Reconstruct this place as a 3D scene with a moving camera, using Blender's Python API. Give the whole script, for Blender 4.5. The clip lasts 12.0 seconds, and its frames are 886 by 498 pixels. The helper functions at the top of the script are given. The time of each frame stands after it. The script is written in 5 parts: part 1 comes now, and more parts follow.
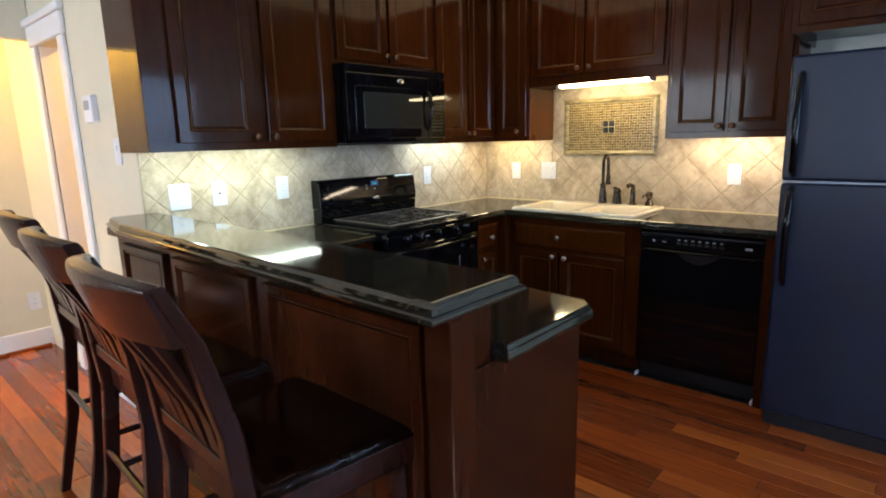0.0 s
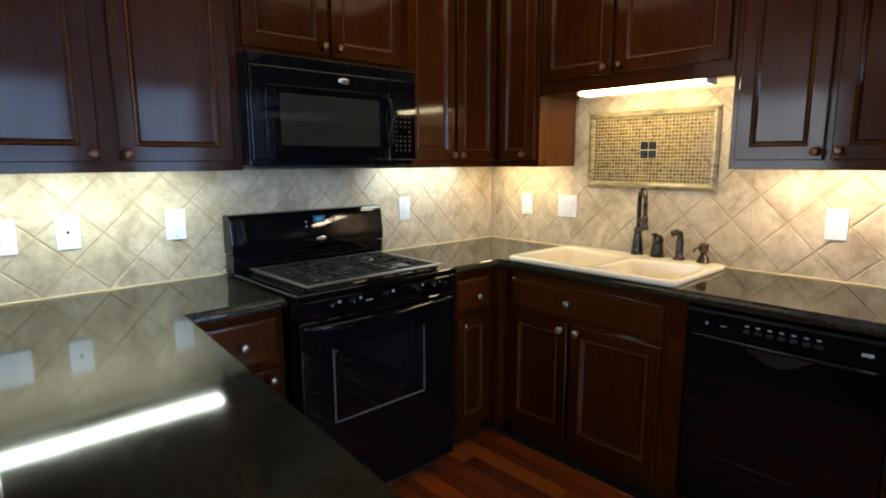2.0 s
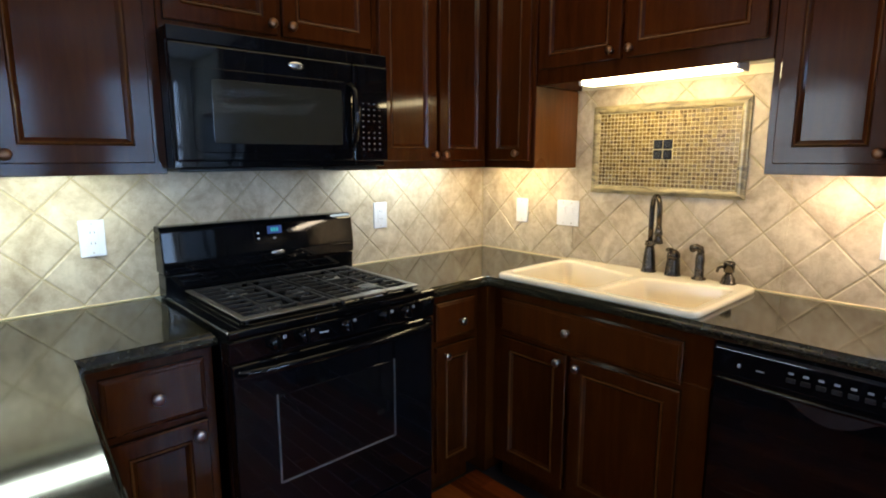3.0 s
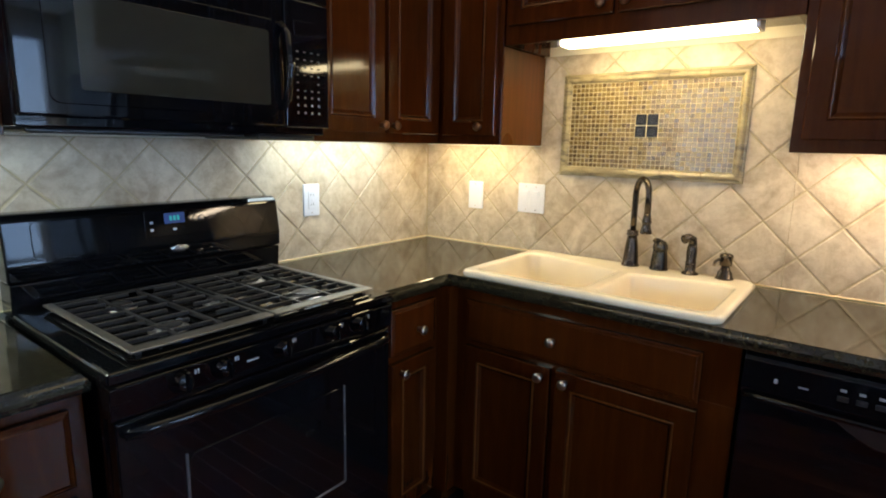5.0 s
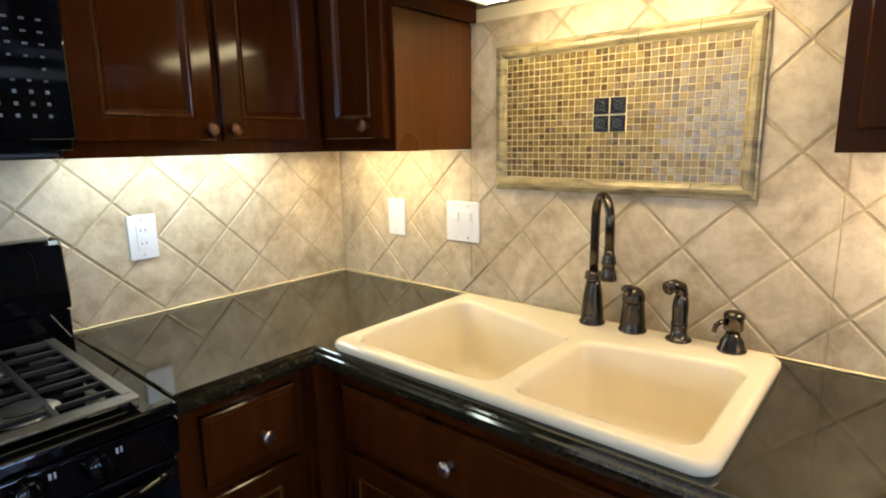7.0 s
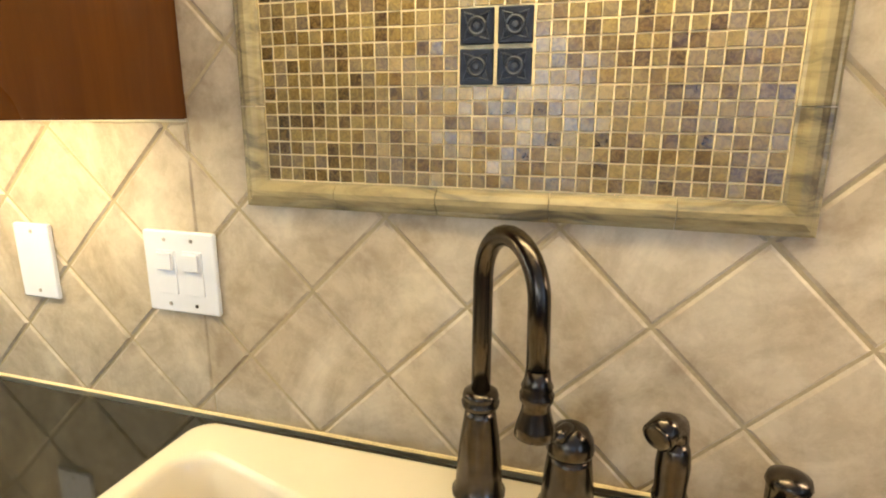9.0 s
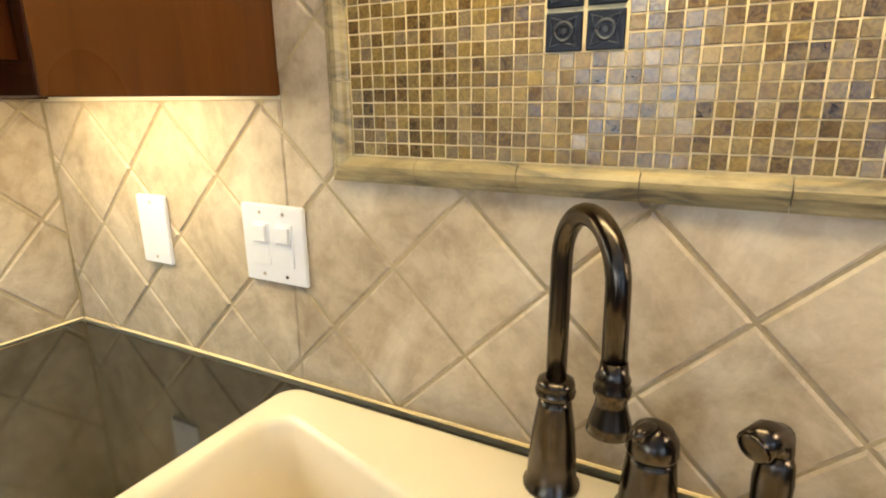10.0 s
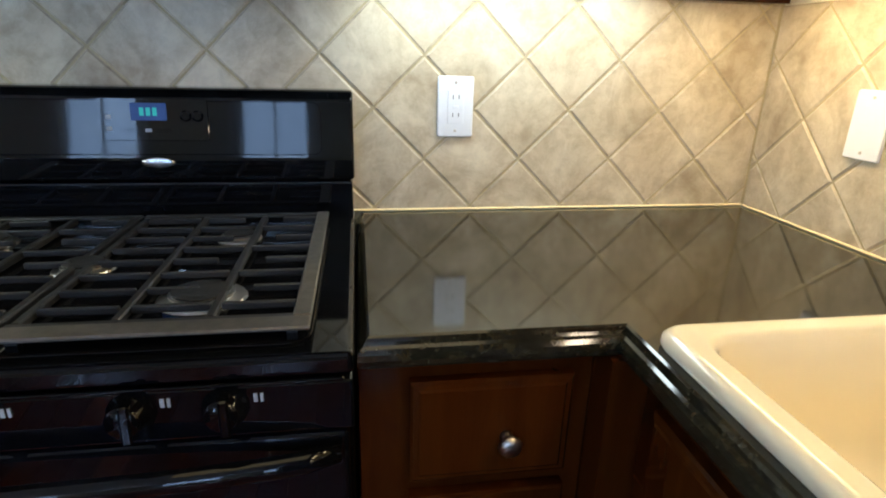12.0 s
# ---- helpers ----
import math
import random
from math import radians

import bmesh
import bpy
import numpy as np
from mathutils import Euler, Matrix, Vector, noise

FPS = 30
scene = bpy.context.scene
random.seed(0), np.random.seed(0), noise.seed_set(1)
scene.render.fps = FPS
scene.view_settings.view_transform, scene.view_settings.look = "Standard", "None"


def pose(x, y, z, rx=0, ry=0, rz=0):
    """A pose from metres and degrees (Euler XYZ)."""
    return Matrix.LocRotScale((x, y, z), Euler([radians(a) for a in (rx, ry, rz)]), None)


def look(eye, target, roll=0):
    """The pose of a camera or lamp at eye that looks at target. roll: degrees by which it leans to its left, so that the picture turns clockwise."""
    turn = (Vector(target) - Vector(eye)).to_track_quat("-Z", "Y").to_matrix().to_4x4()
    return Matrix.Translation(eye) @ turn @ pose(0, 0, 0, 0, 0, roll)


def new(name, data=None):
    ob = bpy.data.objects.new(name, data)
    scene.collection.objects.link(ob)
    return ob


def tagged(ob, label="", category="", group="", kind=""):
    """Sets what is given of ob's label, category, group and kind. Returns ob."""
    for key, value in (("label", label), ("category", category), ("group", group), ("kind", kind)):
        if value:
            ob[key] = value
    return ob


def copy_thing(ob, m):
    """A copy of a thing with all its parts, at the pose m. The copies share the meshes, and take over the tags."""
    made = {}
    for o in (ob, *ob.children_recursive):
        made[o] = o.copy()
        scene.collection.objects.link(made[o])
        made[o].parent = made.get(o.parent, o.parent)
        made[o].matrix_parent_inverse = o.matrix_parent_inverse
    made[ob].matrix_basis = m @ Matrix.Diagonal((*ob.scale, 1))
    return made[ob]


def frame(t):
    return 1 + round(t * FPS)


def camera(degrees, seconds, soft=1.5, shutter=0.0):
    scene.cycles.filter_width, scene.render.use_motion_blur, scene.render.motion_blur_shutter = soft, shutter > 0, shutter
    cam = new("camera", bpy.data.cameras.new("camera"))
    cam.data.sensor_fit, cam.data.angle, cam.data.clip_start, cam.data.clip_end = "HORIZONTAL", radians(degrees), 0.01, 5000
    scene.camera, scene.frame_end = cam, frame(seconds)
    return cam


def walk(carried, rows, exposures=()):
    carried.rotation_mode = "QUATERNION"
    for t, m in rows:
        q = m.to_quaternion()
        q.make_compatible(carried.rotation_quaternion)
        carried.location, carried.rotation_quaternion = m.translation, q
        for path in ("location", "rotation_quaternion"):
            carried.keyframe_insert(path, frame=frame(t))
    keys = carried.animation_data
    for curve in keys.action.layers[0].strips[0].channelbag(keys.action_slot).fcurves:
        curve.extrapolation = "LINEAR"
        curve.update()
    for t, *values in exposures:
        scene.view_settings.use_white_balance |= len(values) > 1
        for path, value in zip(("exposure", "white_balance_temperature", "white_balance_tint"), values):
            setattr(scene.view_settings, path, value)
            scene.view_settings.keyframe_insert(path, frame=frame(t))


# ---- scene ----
# The kitchen: the stove wall is y = 0, the sink wall x = 0, and the room lies at x < 0, y < 0.
cam = camera(77.5, 12.0, soft=1.9)
PATH = [
    (0, (-3.555, -2.666, 1.38), (-2.086, -1.365, 0.99), -1.4),
    (0.5, (-3.373, -2.591, 1.371), (-1.917, -1.27, 1.002), -1.1),
    (1, (-3.105, -2.484, 1.384), (-1.666, -1.143, 1.016), -0.0),
    (1.5, (-2.785, -2.438, 1.422), (-1.421, -1.02, 1.06), -0.2),
    (2, (-2.567, -2.327, 1.39), (-1.226, -0.878, 1.072), -0.2),
    (2.5, (-2.392, -2.23, 1.397), (-1.065, -0.767, 1.083), -0.2),
    (3, (-2.229, -2.106, 1.408), (-0.896, -0.653, 1.076), 0.0),
    (3.5, (-2.112, -1.962, 1.391), (-0.731, -0.57, 1.043), 0.8),
    (3.7, (-2.094, -1.885, 1.388), (-0.671, -0.54, 1.033), 1.3),
    (5.5, (-2.011, -1.685, 1.349), (-0.447, -0.495, 0.978), 1.0),
    (6, (-1.891, -1.701, 1.35), (-0.356, -0.469, 0.995), -0.3),
    (6.5, (-1.633, -1.724, 1.337), (-0.153, -0.419, 1.011), -0.9),
    (7, (-1.308, -1.592, 1.376), (0.189, -0.321, 0.996), -0.9),
    (7.5, (-1.016, -1.458, 1.36), (0.545, -0.263, 0.995), -1.1),
    (7.7, (-0.908, -1.415, 1.327), (0.691, -0.255, 1.014), 0.0),
    (8.5, (-0.705, -1.245, 1.345), (1.02, -0.43, 0.95), 0.2),
    (9.3, (-0.607, -1.127, 1.366), (1.271, -0.632, 0.886), 0.4),
    (9.5, (-0.602, -1.126, 1.361), (1.26, -0.588, 0.871), 0.5),
    (10, (-0.602, -1.172, 1.351), (1.112, -0.259, 0.817), -0.6),
    (10.5, (-0.606, -1.239, 1.334), (0.744, 0.131, 0.772), -1.1),
    (11, (-0.66, -1.254, 1.287), (0.318, 0.403, 0.744), 0.7),
    (11.5, (-0.779, -1.197, 1.276), (-0.128, 0.584, 0.641), 1.1),
    (12, (-0.906, -1.163, 1.232), (-0.611, 0.702, 0.574), 1.5),
]
walk(cam, [(t, look(eye, target, roll)) for t, eye, target, roll in PATH])

# ---- light ----
world = bpy.data.worlds.new("sky")
scene.world = world
world.use_nodes = True
nt = world.node_tree
sky = nt.nodes.new("ShaderNodeTexSky")
sky.sky_type, sky.sun_disc = "NISHITA", False
sky.sun_elevation, sky.sun_rotation = radians(32), radians(-100)
nt.links.new(sky.outputs[0], nt.nodes["Background"].inputs[0])
nt.nodes["Background"].inputs[1].default_value = 0.12
scene.view_settings.exposure = 0.36

sun = new("sun", bpy.data.lights.new("sun", "SUN"))
sun.data.energy, sun.data.angle, sun.data.color = 3.0, radians(0.5), (1.0, 0.93, 0.82)
sun.matrix_world = look((-8.0, -3.0, 5.0), (-2.2, -2.0, 0.9))


def area_light(name, place, target, width, height, watts, color):
    lamp = new(name, bpy.data.lights.new(name, "AREA"))
    lamp.data.shape, lamp.data.size, lamp.data.size_y = "RECTANGLE", width, height
    lamp.data.energy, lamp.data.color = watts, color
    lamp.matrix_world = look(place, target)
    return lamp


DAY = (0.39, 0.61, 1.0)
for wx in (-3.50, -1.78, -0.48):
    area_light("added_daylight", (wx, -5.36, 1.50), (wx, 0, 1.5), 0.74, 1.46, 24, DAY)
# Lamp in an added, unseen window; gives the fridge its blue glow.
area_light("added_daylight", (-6.36, -2.70, 1.50), (0, -2.7, 1.5), 1.16, 1.46, 15, (0.36, 0.58, 1.0))
# Lamp in an added, unseen window; brightens the hall walls.
area_light("added_daylight", (-6.36, 0.15, 1.50), (0, 0.15, 1.5), 1.36, 1.46, 38, (0.72, 0.84, 1.0))


# ---- materials ----
def nodes_of(name, rough=0.5, metal=0.0, color=(0.5, 0.5, 0.5), coat=0.0):
    m = bpy.data.materials.new(name)
    m.use_nodes = True
    b = m.node_tree.nodes["Principled BSDF"]
    b.inputs["Base Color"].default_value = (*color, 1)
    b.inputs["Roughness"].default_value = rough
    b.inputs["Metallic"].default_value = metal
    b.inputs["Coat Weight"].default_value = coat
    b.inputs["Coat Roughness"].default_value = 0.12
    return m, m.node_tree, b


def add(tree, kind, **values):
    n = tree.nodes.new(kind)
    for key, value in values.items():
        n.inputs[key.replace("_", " ")].default_value = value
    return n


def coords(tree, scale=(1, 1, 1)):
    co = tree.nodes.new("ShaderNodeTexCoord")
    mp = tree.nodes.new("ShaderNodeMapping")
    mp.inputs["Scale"].default_value = scale
    tree.links.new(co.outputs["Object"], mp.inputs["Vector"])
    return mp.outputs["Vector"]


def world_coords(tree, scale=(1, 1, 1)):
    co = tree.nodes.new("ShaderNodeNewGeometry")
    mp = tree.nodes.new("ShaderNodeMapping")
    mp.inputs["Scale"].default_value = scale
    tree.links.new(co.outputs["Position"], mp.inputs["Vector"])
    return mp.outputs["Vector"]


def ramp(tree, fac, stops):
    r = tree.nodes.new("ShaderNodeValToRGB")
    e = r.color_ramp.elements
    while len(e) < len(stops):
        e.new(0.5)
    for k, (p, c) in zip(e, stops):
        k.position, k.color = p, (*c, 1)
    tree.links.new(fac, r.inputs[0])
    return r.outputs[0]


def noise_tex(tree, vec, scale, detail=4.0, rough=0.55, distort=0.0):
    n = add(tree, "ShaderNodeTexNoise", Scale=scale, Detail=detail, Roughness=rough, Distortion=distort)
    tree.links.new(vec, n.inputs["Vector"])
    return n.outputs[0]


def mix(tree, fac, a, b, mode="MIX"):
    n = tree.nodes.new("ShaderNodeMix")
    n.data_type, n.blend_type = "RGBA", mode
    for value, socket in ((fac, n.inputs[0]), (a, n.inputs[6]), (b, n.inputs[7])):
        if hasattr(value, "links"):
            tree.links.new(value, socket)
        elif isinstance(value, tuple):
            socket.default_value = (*value, 1)
        else:
            socket.default_value = value
    return n.outputs[2]


def bump(tree, b, height, strength=0.1, distance=0.01):
    n = add(tree, "ShaderNodeBump", Strength=strength, Distance=distance)
    tree.links.new(height, n.inputs["Height"])
    tree.links.new(n.outputs[0], b.inputs["Normal"])


def rough_map(tree, b, fac, low, high):
    m = tree.nodes.new("ShaderNodeMapRange")
    m.inputs["To Min"].default_value, m.inputs["To Max"].default_value = low, high
    tree.links.new(fac, m.inputs[0])
    tree.links.new(m.outputs[0], b.inputs["Roughness"])


def wood_material(name, dark, mid, light, grain, rough=(0.22, 0.36), coat=0.25, sheen_bump=0.04):
    m, t, b = nodes_of(name, coat=coat)
    v = world_coords(t, grain)
    n1 = noise_tex(t, v, 3.0, 6, 0.6, 0.6)
    n2 = noise_tex(t, world_coords(t), 2.2, 3)
    c = ramp(t, n1, [(0.3, dark), (0.52, mid), (0.75, light)])
    oi = t.nodes.new("ShaderNodeObjectInfo")
    c = mix(t, 0.35, c, ramp(t, n2, [(0.35, dark), (0.7, light)]))
    c = mix(t, 0.25, c, ramp(t, oi.outputs["Random"], [(0, dark), (1, light)]))
    t.links.new(c, b.inputs["Base Color"])
    rough_map(t, b, n2, *rough)
    b.inputs["Specular IOR Level"].default_value = 0.2
    bump(t, b, n1, sheen_bump, 0.002)
    return m


WOOD = wood_material("espresso_wood", (0.026, 0.0052, 0.0010), (0.048, 0.0108, 0.0019), (0.082, 0.0205, 0.0034), (11, 11, 1.2), (0.07, 0.12), 0.07, 0.012)
WOOD_RED = wood_material("cherry_side_panel", (0.068, 0.021, 0.0038), (0.112, 0.036, 0.0065), (0.160, 0.054, 0.011), (16, 16, 1.2))
# Lighter than the doors: some rubbed finish, mostly gloss highlight put into the colour.
BEAD = wood_material("rubbed_highlight_wood", (0.05, 0.014, 0.003), (0.10, 0.032, 0.007), (0.17, 0.062, 0.016), (14, 14, 5), (0.10, 0.2), 0.3)
CHAIR_WOOD = wood_material("dark_chair_wood", (0.013, 0.0036, 0.0022), (0.024, 0.006, 0.0036), (0.042, 0.010, 0.0052), (18, 18, 3), (0.2, 0.32), 0.12)
PENWOOD = wood_material("espresso_panel_wood", (0.022, 0.0048, 0.0016), (0.040, 0.0088, 0.0027), (0.062, 0.0145, 0.0040), (14, 14, 1.6), (0.14, 0.24), 0.04)


def granite_material():
    m, t, b = nodes_of("dark_granite", rough=0.05)
    v = world_coords(t)
    a = noise_tex(t, v, 46, 7, 0.74, 0.15)
    f = noise_tex(t, v, 160, 3, 0.6)
    vor = add(t, "ShaderNodeTexVoronoi", Scale=85.0)
    t.links.new(v, vor.inputs["Vector"])
    c = ramp(t, a, [(0.36, (0.006, 0.006, 0.004)), (0.48, (0.020, 0.018, 0.010)), (0.58, (0.034, 0.028, 0.013)), (0.74, (0.075, 0.058, 0.026))])
    flecks = ramp(t, vor.outputs["Distance"], [(0.0, (0.7, 0.7, 0.7)), (0.12, (0, 0, 0))])
    c = mix(t, flecks, c, (0.20, 0.18, 0.12))
    c = mix(t, 0.35, c, ramp(t, f, [(0.42, (0.003, 0.003, 0.003)), (0.68, (0.03, 0.028, 0.022))]))
    t.links.new(c, b.inputs["Base Color"])
    rough_map(t, b, noise_tex(t, v, 9, 4), 0.035, 0.11)
    b.inputs["IOR"].default_value = 1.6
    return m


GRANITE = granite_material()


def stone_tile_material():
    m, t, b = nodes_of("stone_tile")
    oi = t.nodes.new("ShaderNodeObjectInfo")
    v = world_coords(t)
    a = noise_tex(t, v, 7, 8, 0.62, 0.7)
    d = noise_tex(t, v, 34, 5, 0.65, 0.3)
    pits = noise_tex(t, v, 120, 3, 0.6)
    c = ramp(t, a, [(0.34, (0.25, 0.18, 0.10)), (0.45, (0.42, 0.335, 0.21)), (0.54, (0.56, 0.47, 0.325)), (0.64, (0.73, 0.64, 0.47))])
    c = mix(t, 0.3, c, ramp(t, d, [(0.40, (0.26, 0.185, 0.11)), (0.58, (0.62, 0.53, 0.39))]))
    c = mix(t, 0.28, c, ramp(t, oi.outputs["Random"], [(0, (0.42, 0.34, 0.24)), (0.5, (0.54, 0.45, 0.33)), (1, (0.62, 0.51, 0.37))]))
    t.links.new(c, b.inputs["Base Color"])
    rough_map(t, b, d, 0.38, 0.6)
    bump(t, b, mix(t, 0.5, d, pits), 0.12, 0.004)
    return m


STONE = stone_tile_material()


def simple(name, color, rough, metal=0.0, coat=0.0, vary=0.12, scale=40.0, bumpy=0.0, worn=1.0, spec=0.5):
    m, t, b = nodes_of(name, rough, metal, color, coat)
    v = world_coords(t)
    n = noise_tex(t, v, scale, 4)
    n2 = noise_tex(t, v, scale / 12, 3)
    lo = tuple(c * (1 - vary) for c in color)
    hi = tuple(min(1, c * (1 + vary)) for c in color)
    c = mix(t, 0.5, ramp(t, n, [(0.35, lo), (0.65, hi)]), ramp(t, n2, [(0.35, lo), (0.65, hi)]))
    t.links.new(c, b.inputs["Base Color"])
    rough_map(t, b, n2, rough * (1 - 0.15 * worn), min(1, rough * (1 + 0.2 * worn)))
    b.inputs["Specular IOR Level"].default_value = spec
    if bumpy:
        bump(t, b, n, bumpy, 0.003)
    return m


GROUT = simple("sanded_grout", (0.44, 0.355, 0.21), 0.8, bumpy=0.2, scale=200)
MOSAIC_GROUT = simple("mosaic_grout", (0.80, 0.66, 0.37), 0.8, bumpy=0.2, scale=200)
BLACK = simple("black_enamel", (0.003, 0.0034, 0.0042), 0.045, vary=0.3, scale=30, spec=0.36)
BLACK_MATTE = simple("black_plastic", (0.012, 0.012, 0.013), 0.35, vary=0.3)
FRIDGE_BLACK = simple("textured_black_steel", (0.004, 0.010, 0.027), 0.30, vary=0.05, scale=260, bumpy=0.012, worn=0.15, spec=0.48)
GLASS_BLACK = simple("smoked_glass", (0.004, 0.004, 0.0045), 0.03, vary=0.2, spec=0.42)
SCREENED = simple("screened_glass", (0.026, 0.0235, 0.016), 0.03, vary=0.08, scale=20, spec=0.4)
PULL = simple("dark_pull_plastic", (0.020, 0.020, 0.022), 0.2)
RIM = simple("oven_rim_steel", (0.16, 0.165, 0.17), 0.3, metal=0.6, scale=60)
IRON = simple("cast_iron", (0.016, 0.016, 0.017), 0.42, vary=0.3, scale=150, bumpy=0.15)
STEEL = simple("worn_steel", (0.48, 0.46, 0.43), 0.3, metal=1.0, scale=60)
NICKEL = simple("brushed_nickel", (0.52, 0.47, 0.42), 0.28, metal=1.0, scale=80)
BRONZE_KNOB = simple("antique_copper", (0.20, 0.10, 0.055), 0.35, metal=1.0, scale=80)
BRONZE = simple("oil_rubbed_bronze", (0.085, 0.070, 0.056), 0.24, metal=1.0, coat=0.1, vary=0.3, scale=60)
WHITE = simple("white_plastic", (0.74, 0.75, 0.78), 0.35, vary=0.02)
SLOT = simple("dark_slot", (0.05, 0.05, 0.05), 0.6)
BISQUE = simple("bisque_enamel", (0.87, 0.765, 0.56), 0.16, coat=0.3, vary=0.03, scale=12)
PAINT = simple("cream_wall_paint", (0.70, 0.65, 0.50), 0.75, vary=0.03, scale=90, bumpy=0.05)
CEILING = simple("ceiling_paint", (0.78, 0.76, 0.70), 0.85, vary=0.03, scale=120, bumpy=0.08)
TRIM = simple("white_trim_paint", (0.80, 0.80, 0.80), 0.4, vary=0.02)
KEYPRINT = simple("key_print", (0.09, 0.09, 0.085), 0.5)
PRINT = simple("white_print", (0.36, 0.37, 0.38), 0.5)
SILVER = simple("silver_badge", (0.75, 0.75, 0.75), 0.25, metal=1.0)
DECO_RELIEF = simple("pewter_relief", (0.085, 0.09, 0.10), 0.34, metal=0.8, vary=0.3, scale=120)
DECO = simple("pewter_tile", (0.022, 0.024, 0.030), 0.36, metal=0.8, vary=0.3, scale=120, bumpy=0.1)


def marbled_border_material():
    m, t, b = nodes_of("marbled_border", rough=0.22, coat=0.3)
    oi = t.nodes.new("ShaderNodeObjectInfo")
    v = world_coords(t, (10, 6, 26))
    n = noise_tex(t, v, 1.6, 5, 0.6, 1.2)
    c = ramp(t, n, [(0.33, (0.10, 0.085, 0.06)), (0.46, (0.30, 0.24, 0.12)), (0.62, (0.47, 0.38, 0.19))])
    t.links.new(mix(t, 0.2, c, ramp(t, oi.outputs["Random"], [(0, (0.2, 0.17, 0.11)), (1, (0.45, 0.37, 0.2))])), b.inputs["Base Color"])
    return m


BORDER = marbled_border_material()


def glass_mosaic_material(name, source):
    m, t, b = nodes_of(name, rough=0.08, coat=0.4)
    n = t.nodes.new("ShaderNodeObjectInfo" if source == "object" else "ShaderNodeNewGeometry")
    r = n.outputs["Random" if source == "object" else "Random Per Island"]
    tone = [(0.0, (0.03, 0.015, 0.005)), (0.16, (0.075, 0.038, 0.012)), (0.32, (0.15, 0.092, 0.022)), (0.5, (0.25, 0.17, 0.045)),
            (0.66, (0.21, 0.155, 0.06)), (0.8, (0.34, 0.245, 0.08)), (0.9, (0.15, 0.12, 0.095)), (1.0, (0.40, 0.29, 0.13))]
    swirl = noise_tex(t, world_coords(t), 130, 4, 0.6, 1.5)
    c = mix(t, 0.42, ramp(t, r, tone), ramp(t, swirl, [(0.38, (0.035, 0.016, 0.005)), (0.62, (0.36, 0.25, 0.085))]))
    t.links.new(c, b.inputs["Base Color"])
    bump(t, b, swirl, 0.25, 0.002)
    return m


MOSAIC = glass_mosaic_material("glass_mosaic", "object")
MOSAIC_JOINED = glass_mosaic_material("glass_mosaic_joined", "island")


def floor_material(name, source):
    m, t, b = nodes_of(name, coat=0.35)
    n = t.nodes.new("ShaderNodeObjectInfo" if source == "object" else "ShaderNodeNewGeometry")
    r = n.outputs["Random" if source == "object" else "Random Per Island"]
    g = noise_tex(t, world_coords(t, (26, 1.8, 26)), 2.4, 7, 0.62, 0.8)
    k = noise_tex(t, world_coords(t, (6, 2.5, 6)), 2.0, 4, 0.6)
    base = ramp(t, r, [(0.0, (0.045, 0.007, 0.002)), (0.3, (0.17, 0.026, 0.005)), (0.7, (0.38, 0.068, 0.009)), (1.0, (0.60, 0.145, 0.019))])
    c = mix(t, 0.42, base, ramp(t, g, [(0.3, (0.05, 0.008, 0.003)), (0.55, (0.27, 0.046, 0.007)), (0.75, (0.48, 0.11, 0.016))]))
    c = mix(t, 0.14, c, ramp(t, k, [(0.35, (0.06, 0.016, 0.005)), (0.65, (0.24, 0.07, 0.015))]))
    t.links.new(c, b.inputs["Base Color"])
    rough_map(t, b, k, 0.09, 0.20)
    b.inputs["Specular IOR Level"].default_value = 0.45
    bump(t, b, g, 0.06, 0.002)
    return m


FLOOR = floor_material("floor_plank", "object")
FLOOR_JOINED = floor_material("floor_plank_joined", "island")
SUBFLOOR = simple("floor_joint", (0.015, 0.006, 0.004), 0.7)


def glow(name, color, strength):
    m = bpy.data.materials.new(name)
    m.use_nodes = True
    b = m.node_tree.nodes["Principled BSDF"]
    b.inputs["Base Color"].default_value = (*color, 1)
    b.inputs["Emission Color"].default_value = (*color, 1)
    b.inputs["Emission Strength"].default_value = strength
    return m


TUBE_COOL = glow("cool_tube", (0.88, 1.0, 0.86), 19)
TUBE_MID = glow("neutral_tube", (0.82, 0.96, 1.0), 13)
TUBE_WARM = glow("warm_tube", (1.0, 0.81, 0.48), 20)
TUBE_SINK = glow("sink_tube", (1.0, 0.81, 0.46), 21)
TUBE_PINK = glow("soft_tube", (1.0, 0.80, 0.58), 25)
HALL_BULB = glow("hall_bulb", (1.0, 0.58, 0.12), 300)
# Glow of the added ceiling box, warm fill for the kitchen.
FILL_BOX = glow("fill_light_panel", (1.0, 0.82, 0.50), 0.9)
CLOCK = glow("clock_digits", (0.02, 0.5, 0.42), 0.13)
CLOCK_BACK = glow("clock_window", (0.01, 0.04, 0.16), 0.25)


def clear_glass(name):
    m, t, b = nodes_of(name, rough=0.0, color=(0.95, 0.97, 0.98))
    b.inputs["Transmission Weight"].default_value = 1.0
    b.inputs["IOR"].default_value = 1.05
    return m


PANE = clear_glass("window_glass")
LEAF = simple("leaf_green", (0.06, 0.10, 0.035), 0.6, vary=0.5, scale=8)
BARK = simple("bark", (0.10, 0.075, 0.05), 0.9, vary=0.3, scale=20, bumpy=0.4)
GRASS = simple("lawn", (0.07, 0.11, 0.035), 0.9, vary=0.4, scale=3)


